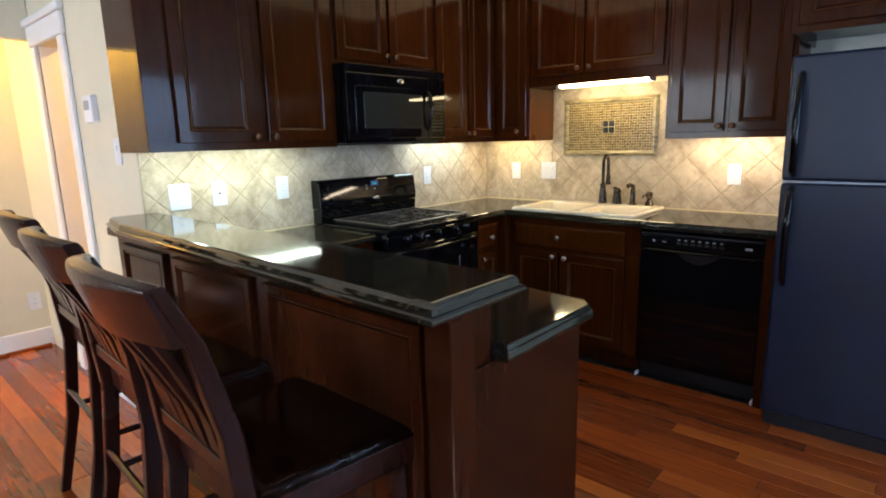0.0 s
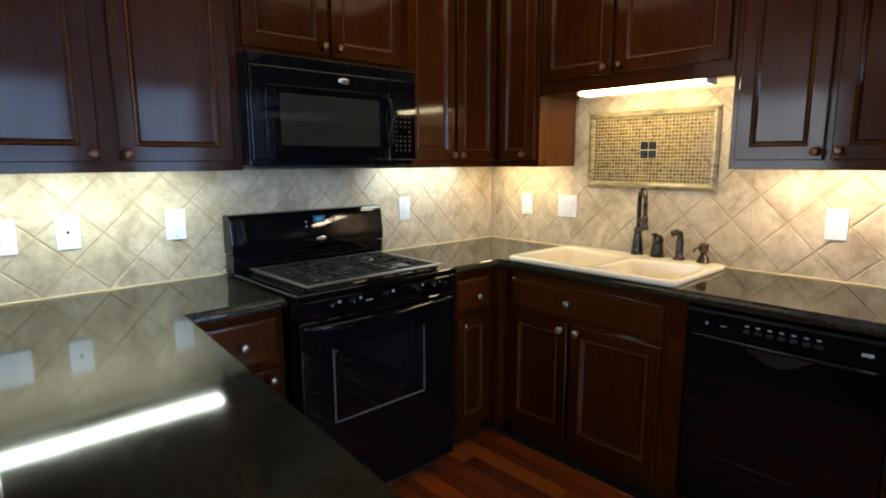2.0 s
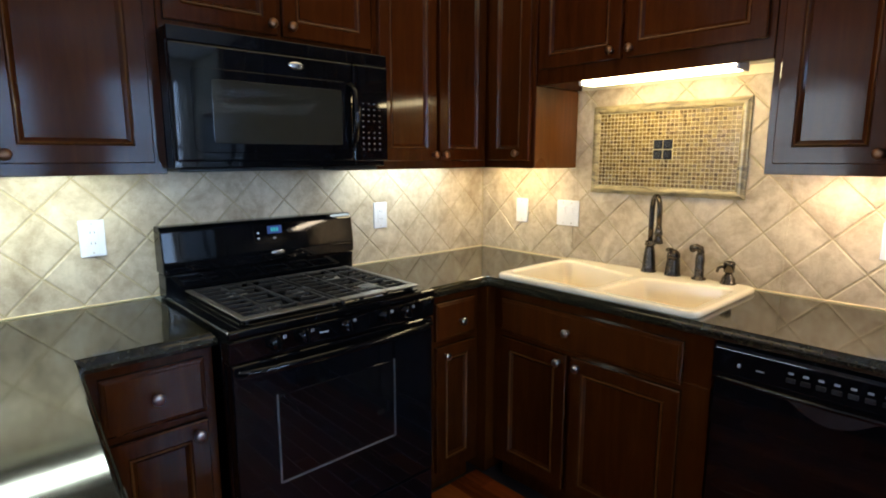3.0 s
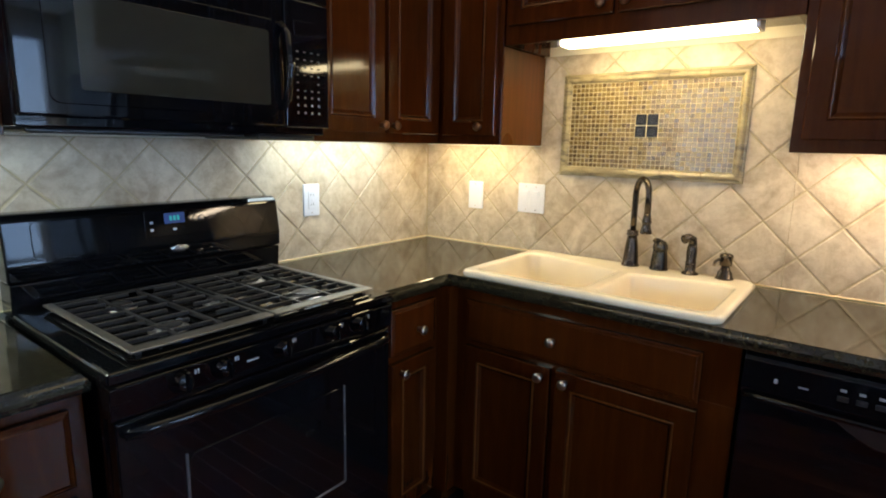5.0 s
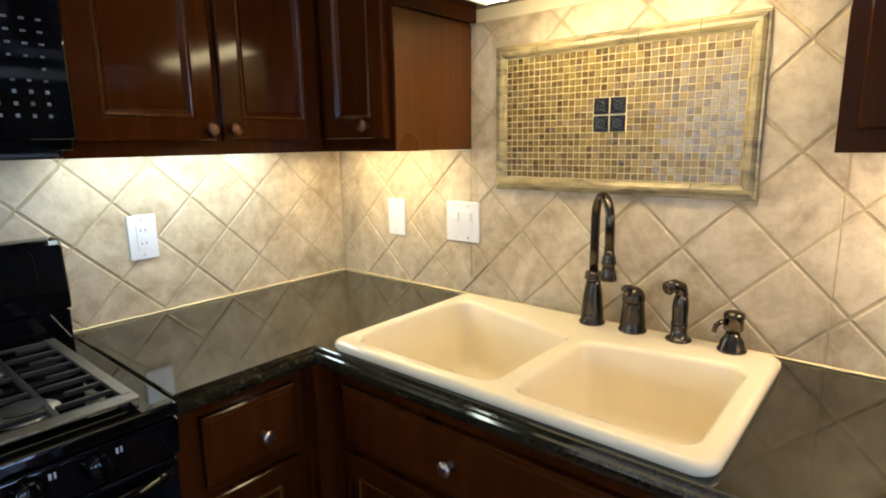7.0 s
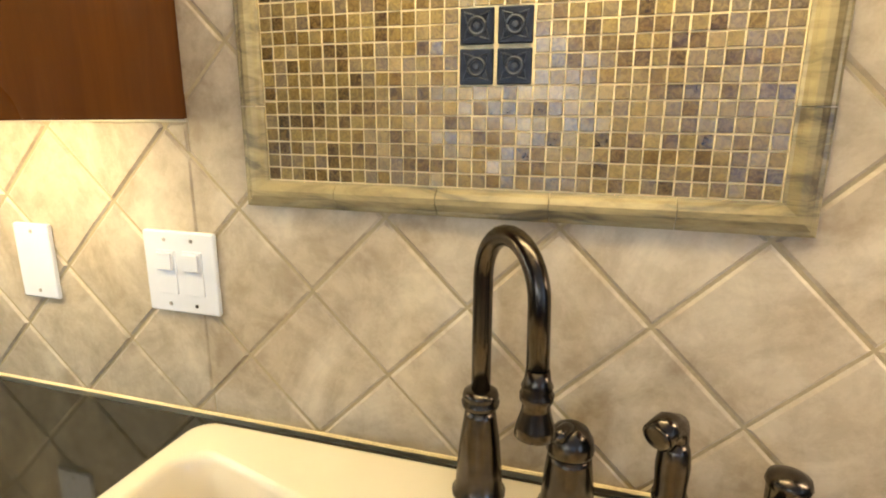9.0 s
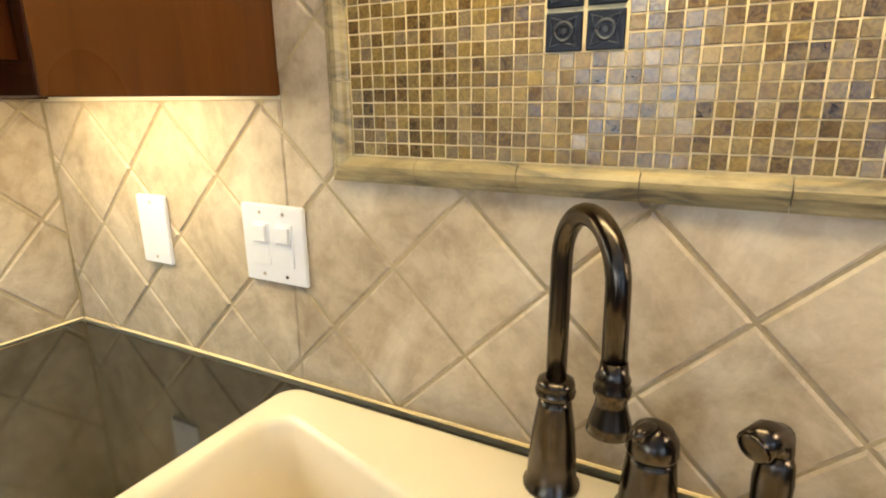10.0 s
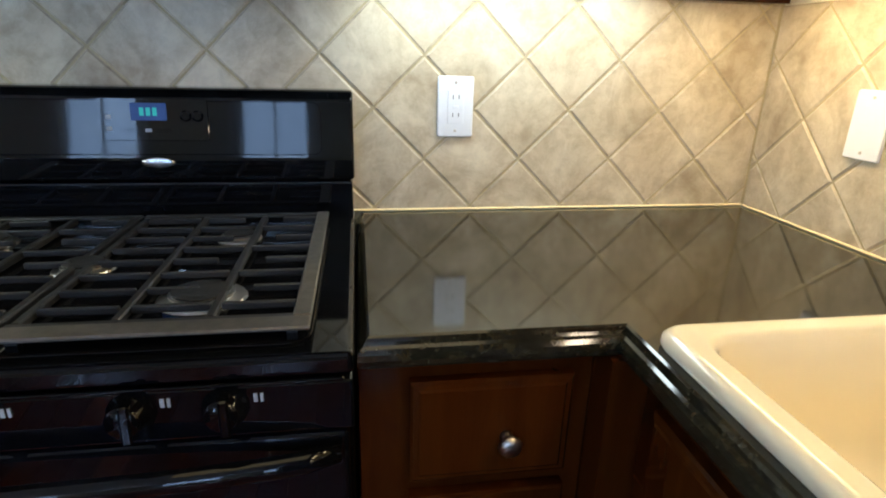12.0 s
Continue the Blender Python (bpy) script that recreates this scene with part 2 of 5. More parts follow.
# ---- building helpers ----
def part(name, bm, material, parent=None, label="", place=None, smooth=False):
    me = bpy.data.meshes.new(name)
    bm.normal_update()
    bm.to_mesh(me)
    bm.free()
    me.materials.append(material)
    if smooth:
        me.polygons.foreach_set("use_smooth", [True] * len(me.polygons))
    ob = new(name, me)
    if place is not None:
        ob.matrix_basis = place
    if parent is not None:
        ob.parent = parent
    if label:
        tagged(ob, label=label)
    return ob


def thing(name, place, label, category, group="", kind=""):
    ob = new(name)
    ob.empty_display_size = 0.05
    ob.matrix_basis = place if isinstance(place, Matrix) else Matrix.Translation(place)
    return tagged(ob, label, category, group, kind)


def box(x0, y0, z0, x1, y1, z1, bevel=0.0, segments=2, bm=None):
    bm = bm or bmesh.new()
    made = bmesh.ops.create_cube(bm, size=1.0)["verts"]
    c = Vector(((x0 + x1) / 2, (y0 + y1) / 2, (z0 + z1) / 2))
    s = (abs(x1 - x0), abs(y1 - y0), abs(z1 - z0))
    for v in made:
        v.co = Vector((v.co.x * s[0], v.co.y * s[1], v.co.z * s[2])) + c
    if bevel:
        edges = list({e for v in made for e in v.link_edges})
        bmesh.ops.bevel(bm, geom=edges, offset=bevel, segments=segments, profile=0.5, affect="EDGES")
    return bm


def prism(points, z0, z1, bevel=0.0, segments=2):
    """A flat outline in x, y raised from z0 to z1."""
    bm = bmesh.new()
    low = [bm.verts.new((x, y, z0)) for x, y in points]
    high = [bm.verts.new((x, y, z1)) for x, y in points]
    bm.faces.new(list(reversed(low)))
    bm.faces.new(high)
    n = len(points)
    for i in range(n):
        bm.faces.new((low[i], low[(i + 1) % n], high[(i + 1) % n], high[i]))
    bmesh.ops.recalc_face_normals(bm, faces=bm.faces)
    if bevel:
        edges = [e for e in bm.edges if abs(e.verts[0].co.z - e.verts[1].co.z) < 1e-6]
        bmesh.ops.bevel(bm, geom=edges, offset=bevel, segments=segments, profile=0.5, affect="EDGES")
    return bm


def lathe(profile, steps=24, bm=None, m=None):
    """A profile of radius, height pairs turned about z."""
    bm = bm or bmesh.new()
    m = m or Matrix()
    rings = []
    for r, z in profile:
        rings.append([bm.verts.new(m @ Vector((r * math.cos(2 * math.pi * i / steps), r * math.sin(2 * math.pi * i / steps), z))) for i in range(steps)])
    for a, b in zip(rings, rings[1:]):
        for i in range(steps):
            bm.faces.new((a[i], a[(i + 1) % steps], b[(i + 1) % steps], b[i]))
    bm.faces.new(list(reversed(rings[0])))
    bm.faces.new(rings[-1])
    return bm


def tube(points, radii, steps=12, bm=None):
    """A round bar along points with a radius at each."""
    bm = bm or bmesh.new()
    pts = [Vector(p) for p in points]
    rings = []
    side = None
    for i, p in enumerate(pts):
        d = (pts[min(i + 1, len(pts) - 1)] - pts[max(i - 1, 0)]).normalized()
        if side is None:
            side = d.orthogonal().normalized()
        side = (side - d * side.dot(d)).normalized()
        other = d.cross(side)
        r = radii[i] if isinstance(radii, (list, tuple)) else radii
        rings.append([bm.verts.new(p + r * (math.cos(2 * math.pi * k / steps) * side + math.sin(2 * math.pi * k / steps) * other)) for k in range(steps)])
    for a, b in zip(rings, rings[1:]):
        for k in range(steps):
            bm.faces.new((a[k], a[(k + 1) % steps], b[(k + 1) % steps], b[k]))
    bm.faces.new(list(reversed(rings[0])))
    bm.faces.new(rings[-1])
    return bm


def face_pose(x, y, z, facing):
    """A frame whose local -y looks out of the wall: facing '-y' off the stove wall, '-x' off the sink wall."""
    turn = {"-y": 0, "-x": -90, "+x": 90, "+y": 180}[facing]
    return pose(x, y, z, 0, 0, turn)


# ---- structure ----
def structure(name, bm, material, label):
    return tagged(part(name, bm, material), label, "", "", "structure")


H = 2.44
structure("wall_stove_side", box(-2.585, 0.0, 0, 0.12, 0.12, H), PAINT, "cream painted kitchen wall behind the stove")
structure("wall_sink_side", box(0.0, -5.2, 0, 0.12, 0.0, H), PAINT, "cream painted kitchen wall behind the sink")
W_HALL = thing("wall_hall_side", (0, 0, 0), "cream painted wall with a cased doorway", "wall", kind="structure")
part("wall_piece", box(-2.585, 0.12, 0, -2.465, 0.80, H), PAINT, W_HALL)
part("wall_piece", box(-2.585, 1.22, 0, -2.465, 1.97, H), PAINT, W_HALL)
part("wall_piece", box(-2.585, 0.80, 1.95, -2.465, 1.22, H), PAINT, W_HALL)
structure("wall_hall_end", box(-6.2, 1.97, 0, -1.0, 2.09, H), PAINT, "cream painted wall at the end of the hall")
structure("wall_hall_room", box(-1.12, 0.12, 0, -1.0, 1.97, H), PAINT, "cream painted wall of the room past the doorway")
# Added header: its lower edge stands in for a shade line, and hides the lamp.
structure("added_hall_header", box(-6.2, 1.335, 2.0, -2.589, 1.415, H), PAINT, "added cream header that makes the shade line on the hall wall")
structure("ceiling", box(-6.32, -5.32, H, 0.12, 2.09, H + 0.1), CEILING, "off-white painted ceiling")
structure("baseboard_hall", box(-6.2, 1.95, 0.0, -2.589, 1.968, 0.135, 0.006), TRIM, "white painted baseboard along the hall wall")
structure("shoe_mould_hall", box(-6.2, 1.930, 0.0, -2.605, 1.949, 0.02, 0.006), FLOOR_JOINED, "stained wooden shoe moulding along the baseboard")
structure("baseboard_side", box(-2.603, 0.0, 0.0, -2.587, 0.70, 0.135, 0.005), TRIM, "white painted baseboard beside the doorway")
DOORWAY = thing("trim_doorway", (0, 0, 0), "white painted casing round the doorway", "casing", kind="structure")
part("casing", box(-2.607, 0.705, 0, -2.587, 0.798, 1.95, 0.006), TRIM, DOORWAY)
part("casing", box(-2.607, 1.222, 0, -2.587, 1.315, 1.95, 0.006), TRIM, DOORWAY)
part("head_casing", box(-2.611, 0.695, 1.952, -2.587, 1.325, 2.06, 0.006), TRIM, DOORWAY)
part("cap_moulding", box(-2.627, 0.67, 2.062, -2.587, 1.332, 2.10, 0.01), TRIM, DOORWAY)
part("jamb", box(-2.585, 0.79, 0, -2.465, 0.804, 1.95), TRIM, DOORWAY)
part("jamb", box(-2.585, 1.216, 0, -2.465, 1.23, 1.95), TRIM, DOORWAY)


def window_wall(name, axis, at, span, openings, label):
    """A thick wall with window openings, and a window in each: frame, sill, casing and panes."""
    z0, z1 = 0.75, 2.25

    def b(u0, w0, u1, w1, d0=0.0, d1=0.12, bevel=0.0):
        if axis == "y":
            return box(u0, at - d1, w0, u1, at - d0, w1, bevel)
        return box(at - d1, u0, w0, at - d0, u1, w1, bevel)

    wall = thing(name, (0, 0, 0), label, "wall", kind="structure")
    edges = [span[0]] + [e for o in openings for e in o] + [span[1]]
    for u0, u1 in zip(edges[::2], edges[1::2]):
        part("wall_piece", b(u0, 0, u1, H), PAINT, wall)
    for u0, u1 in openings:
        part("wall_piece", b(u0, 0, u1, z0), PAINT, wall)
        part("wall_piece", b(u0, z1, u1, H), PAINT, wall)
    for n, (u0, u1) in enumerate(openings):
        win = thing("window_" + axis + "_" + "abc"[n], (0, 0, 0), "white framed double-hung window out of view in the cream wall", "window", kind="structure")
        for a in (b(u0, z0, u0 + 0.05, z1, 0.03, 0.10), b(u1 - 0.05, z0, u1, z1, 0.03, 0.10), b(u0 + 0.05, z1 - 0.05, u1 - 0.05, z1, 0.03, 0.10),
                  b(u0 + 0.05, z0, u1 - 0.05, z0 + 0.05, 0.03, 0.10), b(u0 + 0.05, 1.48, u1 - 0.05, 1.53, 0.04, 0.09), b((u0 + u1) / 2 - 0.012, z0 + 0.05, (u0 + u1) / 2 + 0.012, 1.478, 0.05, 0.075), b((u0 + u1) / 2 - 0.012, 1.532, (u0 + u1) / 2 + 0.012, z1 - 0.05, 0.05, 0.075)):
            part("window_frame", a, TRIM, win)
        part("window_sill", b(u0 - 0.06, z0 - 0.03, u1 + 0.06, z0 - 0.002, -0.06, 0.03, 0.005), TRIM, win)
        for s0, s1 in ((u0 - 0.09, u0 - 0.002), (u1 + 0.002, u1 + 0.09)):
            part("casing", b(s0, z0, s1, z1 + 0.09, -0.02, -0.001, 0.004), TRIM, win)
        part("casing", b(u0 - 0.002, z1 + 0.002, u1 + 0.002, z1 + 0.09, -0.02, -0.001, 0.004), TRIM, win)
        for w0, w1 in ((z0 + 0.05, 1.48), (1.53, z1 - 0.05)):
            pane = part("pane", b(u0 + 0.05, w0, u1 - 0.05, w1, 0.080, 0.084), PANE, win)
            pane.visible_shadow = False


window_wall("wall_window_side", "y", -5.2, (-6.32, 0.12), [(-3.88, -3.12), (-2.16, -1.40), (-0.86, -0.10)], "cream painted wall with three windows")
# Both openings here are unseen, added to light the fridge and the hall.
window_wall("wall_added_windows", "x", -6.2, (-5.2, 2.09), [(-3.30, -2.10), (-0.55, 0.85)], "unseen cream wall with two windows added for light")

# ground and greenery outside the windows
tagged(part("ground", box(-60, -60, -0.6, 60, 60, -0.5), GRASS), "green lawn outside the house", "", "", "structure")


def tree(place, height, seed):
    rnd = random.Random(seed)
    t = thing("tree", place, "leafy green tree standing on the lawn", "tree", "trees outside")
    part("trunk", tube([(0, 0, 0), (0.05, 0, height * 0.3), (-0.04, 0.05, height * 0.6), (0, 0, height * 0.85)], [0.17, 0.13, 0.09, 0.03]), BARK, t)
    for i in range(6):
        a = i * 1.05 + rnd.random()
        z = height * (0.35 + 0.08 * i)
        part("limb", tube([(0, 0, z), (0.6 * math.cos(a), 0.6 * math.sin(a), z + 0.45), (1.2 * math.cos(a), 1.2 * math.sin(a), z + 0.7)], [0.06, 0.04, 0.015], 8), BARK, t)
    bm = bmesh.new()
    for i in range(1500):
        a, r = rnd.random() * 6.283, 1.75 * rnd.random() ** 0.5
        z = height * (0.42 + 0.58 * rnd.random())
        r *= 0.5 + math.sin(math.pi * min(1, (z / height - 0.38) / 0.66)) * 0.6
        c = Vector((r * math.cos(a), r * math.sin(a), z))
        m = Euler((rnd.random() * 6, rnd.random() * 6, rnd.random() * 6)).to_matrix()
        s = 0.10 + 0.09 * rnd.random()
        vs = [bm.verts.new(c + m @ Vector(p) * s) for p in ((-1, 0, 0), (0, -0.45, 0.1), (1.1, 0, 0), (0, 0.45, 0.1))]
        bm.faces.new(vs)
    part("crown", bm, LEAF, t)


for k, (x, y, h) in enumerate(((-5.4, -9.0, 4.6), (-3.0, -10.5, 5.5), (-0.9, -9.2, 4.8), (-11.5, -4.8, 5.0))):
    tree((x, y, -0.5), h, k + 3)


# ---- hall lamp ----
lamp = thing("ceiling_lamp", (-3.35, 1.75, 2.32), "warm glowing ceiling lamp in the hall", "ceiling lamp")
part("base", lathe([(0.06, 0.09), (0.06, 0.119)], 20), TRIM, lamp)
part("globe", lathe([(0.012, -0.02), (0.05, 0.0), (0.066, 0.04), (0.05, 0.085), (0.03, 0.09)], 20), HALL_BULB, lamp, "warm glowing glass globe", smooth=True)
lamp = thing("ceiling_lamp", (-1.8, 0.9, 2.32), "warm glowing ceiling lamp past the doorway", "ceiling lamp")
part("base", lathe([(0.06, 0.09), (0.06, 0.119)], 20), TRIM, lamp)
part("globe", lathe([(0.012, -0.02), (0.05, 0.0), (0.066, 0.04), (0.05, 0.085), (0.03, 0.09)], 20), HALL_BULB, lamp, "warm glowing glass globe", smooth=True)


# No fixture is in view; this box is added for even warm fill.
lamp = thing("ceiling_light_box", (0, 0, 0), "unseen light box added on the kitchen ceiling for warm fill", "ceiling light")
for a in (box(-1.52, -1.52, 2.31, -1.48, -0.40, H - 0.0005), box(-0.44, -1.52, 2.31, -0.40, -0.40, H - 0.0005),
          box(-1.4795, -1.52, 2.31, -0.4405, -1.48, H - 0.0005), box(-1.4795, -0.44, 2.31, -0.4405, -0.40, H - 0.0005)):
    part("frame", a, TRIM, lamp)
part("diffuser", box(-1.479, -1.479, 2.322, -0.441, -0.441, 2.330), FILL_BOX, lamp, "glowing panel for the added fill light")


# ---- cabinets ----
def knob(parent, x, y, z, material, label, r=0.016):
    """A round cabinet knob with its base at the door's face, pointing to local -y."""
    bm = lathe([(0.009, 0.0), (0.0065, 0.004), (0.006, 0.012), (r * 0.8, 0.016), (r, 0.021), (r * 0.9, 0.026), (r * 0.45, 0.029)], 16,
               m=pose(x, y, z, 90, 0, 0))
    return part("knob", bm, material, parent, label, smooth=True)


def raised_panel(w, h, stile=0.052, thick=0.02):
    """A framed door: flat stiles and rails, a bead step, and a flat field set back, in x 0..w, z 0..h, front at y = -thick."""
    bm = bmesh.new()
    rings = []
    for inset, y in ((0.0, 0.0), (0.0, -thick + 0.003), (0.003, -thick), (stile - 0.004, -thick), (stile, -thick + 0.003), (stile + 0.006, -thick + 0.0015),
                     (stile + 0.010, -thick + 0.0045), (stile + 0.016, -thick + 0.010)):
        rings.append([bm.verts.new(p) for p in ((inset, y, inset), (w - inset, y, inset), (w - inset, y, h - inset), (inset, y, h - inset))])
    for a, b in zip(rings, rings[1:]):
        for i in range(4):
            bm.faces.new((a[i], a[(i + 1) % 4], b[(i + 1) % 4], b[i]))
    bm.faces.new(rings[-1])
    bm.faces.new(list(reversed(rings[0])))
    bmesh.ops.recalc_face_normals(bm, faces=bm.faces)
    return bm


def bead_ring(w, h, inset, depth=0.02):
    """The rounded bead round a door's field, its lighter colour part rubbed finish, mostly painted gloss."""
    bm = bmesh.new()
    rings = []
    for k, y in ((0.0, -depth + 0.0034), (0.0014, -depth + 0.0004), (0.0036, -depth - 0.0012), (0.0062, -depth + 0.0002), (0.0085, -depth + 0.0036), (0.0118, -depth + 0.0088)):
        a = inset + k
        rings.append([bm.verts.new(p) for p in ((a, y, a), (w - a, y, a), (w - a, y, h - a), (a, y, h - a))])
    for a, b in zip(rings, rings[1:]):
        for i in range(4):
            bm.faces.new((a[i], a[(i + 1) % 4], b[(i + 1) % 4], b[i]))
    bmesh.ops.recalc_face_normals(bm, faces=bm.faces)
    return bm


def slab_front(w, h, thick=0.02):
    bm = bmesh.new()
    rings = []
    for inset, y in ((0.0, 0.0), (0.0, -thick + 0.006), (0.004, -thick + 0.003), (0.010, -thick + 0.002), (0.013, -thick)):
        rings.append([bm.verts.new(p) for p in ((inset, y, inset), (w - inset, y, inset), (w - inset, y, h - inset), (inset, y, h - inset))])
    for a, b in zip(rings, rings[1:]):
        for i in range(4):
            bm.faces.new((a[i], a[(i + 1) % 4], b[(i + 1) % 4], b[i]))
    bm.faces.new(rings[-1])
    bm.faces.new(list(reversed(rings[0])))
    bmesh.ops.recalc_face_normals(bm, faces=bm.faces)
    return bm


def cabinet(name, place, width, depth, z0, z1, label, doors, drawers=(), material=None, knob_material=None, group="", toe=False, hollow=False):
    """A cabinet in its own frame: x 0..width, back at y = 0, face frame at -depth. doors and drawers: x0, x1, z0, z1, knob x, knob z."""
    material = material or WOOD
    knob_material = knob_material or NICKEL
    cab = thing(name, place, label, "cabinet", group)
    if toe and hollow:
        part("body", box(0, -depth + 0.0195, 0.10, width, -0.002, 0.70), material, cab)
        part("face_frame", box(0, -depth, 0.10, width, -depth + 0.019, 0.70, 0.0015, 1), material, cab)
        part("top_rail", box(0, -depth, 0.7002, width, -depth + 0.0035, z1), material, cab)
        part("side", box(0, -depth + 0.0195, 0.7005, 0.016, -0.002, z1), material, cab)
        part("side", box(width - 0.016, -depth + 0.0195, 0.7005, width, -0.002, z1), material, cab)
    elif toe:
        part("body", box(0, -depth, 0.10, width, -0.002, z1, 0.0015, 1), material, cab)
    if toe:
        part("toe_kick", box(0.003, -depth + 0.06, 0.0, width - 0.003, -depth + 0.08, 0.10), material, cab)
    else:
        lip = 0.034
        part("body", box(0.0165, -depth + 0.0195, z0 + lip, width - 0.0165, -0.002, z1), material, cab)
        part("side", box(0, -depth + 0.0195, z0, 0.016, -0.002, z1), material, cab)
        part("side", box(width - 0.016, -depth + 0.0195, z0, width, -0.002, z1), material, cab)
        part("face_frame", box(0, -depth, z0, width, -depth + 0.019, z1, 0.0015, 1), material, cab)
    for x0, x1, a, b, kx, kz in doors:
        d = part("door", raised_panel(x1 - x0, b - a), material, cab, place=pose(x0, -depth - 0.0005, a))
        part("bead", bead_ring(x1 - x0, b - a, 0.0515), BEAD, d, "bead with rubbed edges and a painted gloss highlight")
        knob(d, kx - x0, -0.02, kz - a, knob_material, "small round metal knob")
    for x0, x1, a, b, kx, kz in drawers:
        d = part("drawer_front", slab_front(x1 - x0, b - a), material, cab, place=pose(x0, -depth - 0.0005, a))
        knob(d, kx - x0, -0.02, kz - a, knob_material, "small round metal knob")
    return cab


UD = 0.31
UP_TOP = 2.41
# over the long counter and the stove
cabinet("wall_cabinet", face_pose(-2.648, 0, 0, "-y"), 0.942, UD, 1.355, UP_TOP, "dark espresso two-door wall cabinet over the counter",
        [(0.118, 0.482, 1.388, UP_TOP - 0.02, 0.462, 1.412), (0.535, 0.905, 1.388, UP_TOP - 0.02, 0.556, 1.412)], knob_material=BRONZE_KNOB)
cabinet("wall_cabinet", face_pose(-1.704, 0, 0, "-y"), 0.755, UD, 1.768, UP_TOP, "dark espresso wall cabinet above the microwave",
        [(0.015, 0.366, 1.80, UP_TOP - 0.02, 0.342, 1.832), (0.386, 0.74, 1.80, UP_TOP - 0.02, 0.412, 1.832)], knob_material=BRONZE_KNOB)
cabinet("wall_cabinet", face_pose(-0.947, 0, 0, "-y"), 0.634, UD, 1.355, UP_TOP, "dark espresso two-door wall cabinet in the corner",
        [(0.02, 0.312, 1.388, UP_TOP - 0.02, 0.292, 1.414), (0.33, 0.612, 1.388, UP_TOP - 0.02, 0.350, 1.414)], knob_material=BRONZE_KNOB)
c = cabinet("wall_cabinet", face_pose(0, -0.004, 0, "-x"), 0.590, UD, 1.355, UP_TOP, "dark espresso one-door wall cabinet beside the sink",
            [(0.338, 0.573, 1.388, UP_TOP - 0.02, 0.513, 1.420)], knob_material=BRONZE_KNOB)
part("side_panel", box(0.5905, -UD + 0.001, 1.356, 0.595, -0.002, 1.697), WOOD_RED, c, "reddish cherry end panel")
cabinet("wall_cabinet", face_pose(0, -0.601, 0, "-x"), 0.897, UD, 1.70, UP_TOP, "dark espresso two-door wall cabinet over the sink",
        [(0.02, 0.39, 1.76, UP_TOP - 0.02, 0.357, 1.79), (0.408, 0.877, 1.76, UP_TOP - 0.02, 0.434, 1.79)], knob_material=BRONZE_KNOB)
cabinet("wall_cabinet", face_pose(0, -1.50, 0, "-x"), 0.62, UD, 1.352, UP_TOP, "dark espresso two-door wall cabinet beside the fridge",
        [(0.025, 0.31, 1.385, UP_TOP - 0.02, 0.288, 1.414), (0.332, 0.598, 1.385, UP_TOP - 0.02, 0.355, 1.414)], knob_material=BRONZE_KNOB)
cabinet("wall_cabinet", face_pose(0, -2.125, 0, "-x"), 0.80, 0.58, 1.80, UP_TOP, "dark espresso cabinet above the fridge",
        [(0.03, 0.395, 1.83, UP_TOP - 0.02, 0.37, 1.86), (0.405, 0.77, 1.83, UP_TOP - 0.02, 0.43, 1.86)], knob_material=BRONZE_KNOB)

BD, CT = 0.545, 0.877
# base cabinets along the stove wall
cabinet("base_cabinet", face_pose(-2.02, 0, 0, "-y"), 0.330, 0.53, 0, CT, "dark espresso base cabinet beside the stove",
        [(0.04, 0.30, 0.125, 0.66, 0.268, 0.625)], [(0.04, 0.30, 0.685, 0.845, 0.17, 0.765)], toe=True)
cabinet("base_cabinet", face_pose(-0.914, 0, 0, "-y"), 0.316, BD, 0, CT, "dark espresso narrow base cabinet in the corner",
        [(0.066, 0.285, 0.125, 0.66, 0.108, 0.625)], [(0.066, 0.285, 0.685, 0.84, 0.195, 0.752)], toe=True)
sink_cab = cabinet("base_cabinet", face_pose(0, -0.598, 0, "-x"), 0.886, BD, 0, CT, "dark espresso two-door sink base cabinet",
        [(0.045, 0.370, 0.125, 0.672, 0.340, 0.642), (0.390, 0.80, 0.125, 0.672, 0.424, 0.642)], [(0.045, 0.80, 0.692, 0.835, 0.375, 0.765)], toe=True, hollow=True)
corner_cab = thing("corner_cabinet", (0, 0, 0), "dark espresso blind corner base cabinet", "cabinet")
part("body", box(-0.5975, -0.5975, 0.10, -0.004, -0.004, CT), WOOD, corner_cab)
part("toe_kick", box(-0.537, -0.537, 0.0, -0.004, -0.004, 0.10), WOOD, corner_cab)
filler = thing("end_panel", (0, 0, 0), "dark espresso panel between dishwasher and fridge", "panel")
part("panel", box(-0.575, -2.145, 0.0, -0.004, -2.106, CT, 0.002), WOOD, filler)

# the peninsula: cabinets, raised support and panelled back
BAR_Z = 1.085
pen = thing("peninsula_base", (0, 0, 0), "dark espresso panelled peninsula base", "cabinet")
part("body", box(-2.58, -1.94, 0.10, -2.182, -0.56, CT), PENWOOD, pen)
part("toe_kick", box(-2.56, -1.91, 0.0, -2.22, -0.58, 0.10), PENWOOD, pen)
part("support", box(-2.715, -1.945, 0.0, -2.585, -0.03, BAR_Z - 0.0385), PENWOOD, pen)
part("end_panel", box(-2.70, -1.960, 0.0, -2.178, -1.946, CT, 0.002), PENWOOD, pen)
part("corner_post", box(-2.745, -1.966, 0.0, -2.665, -1.89, BAR_Z - 0.0385, 0.004), PENWOOD, pen)
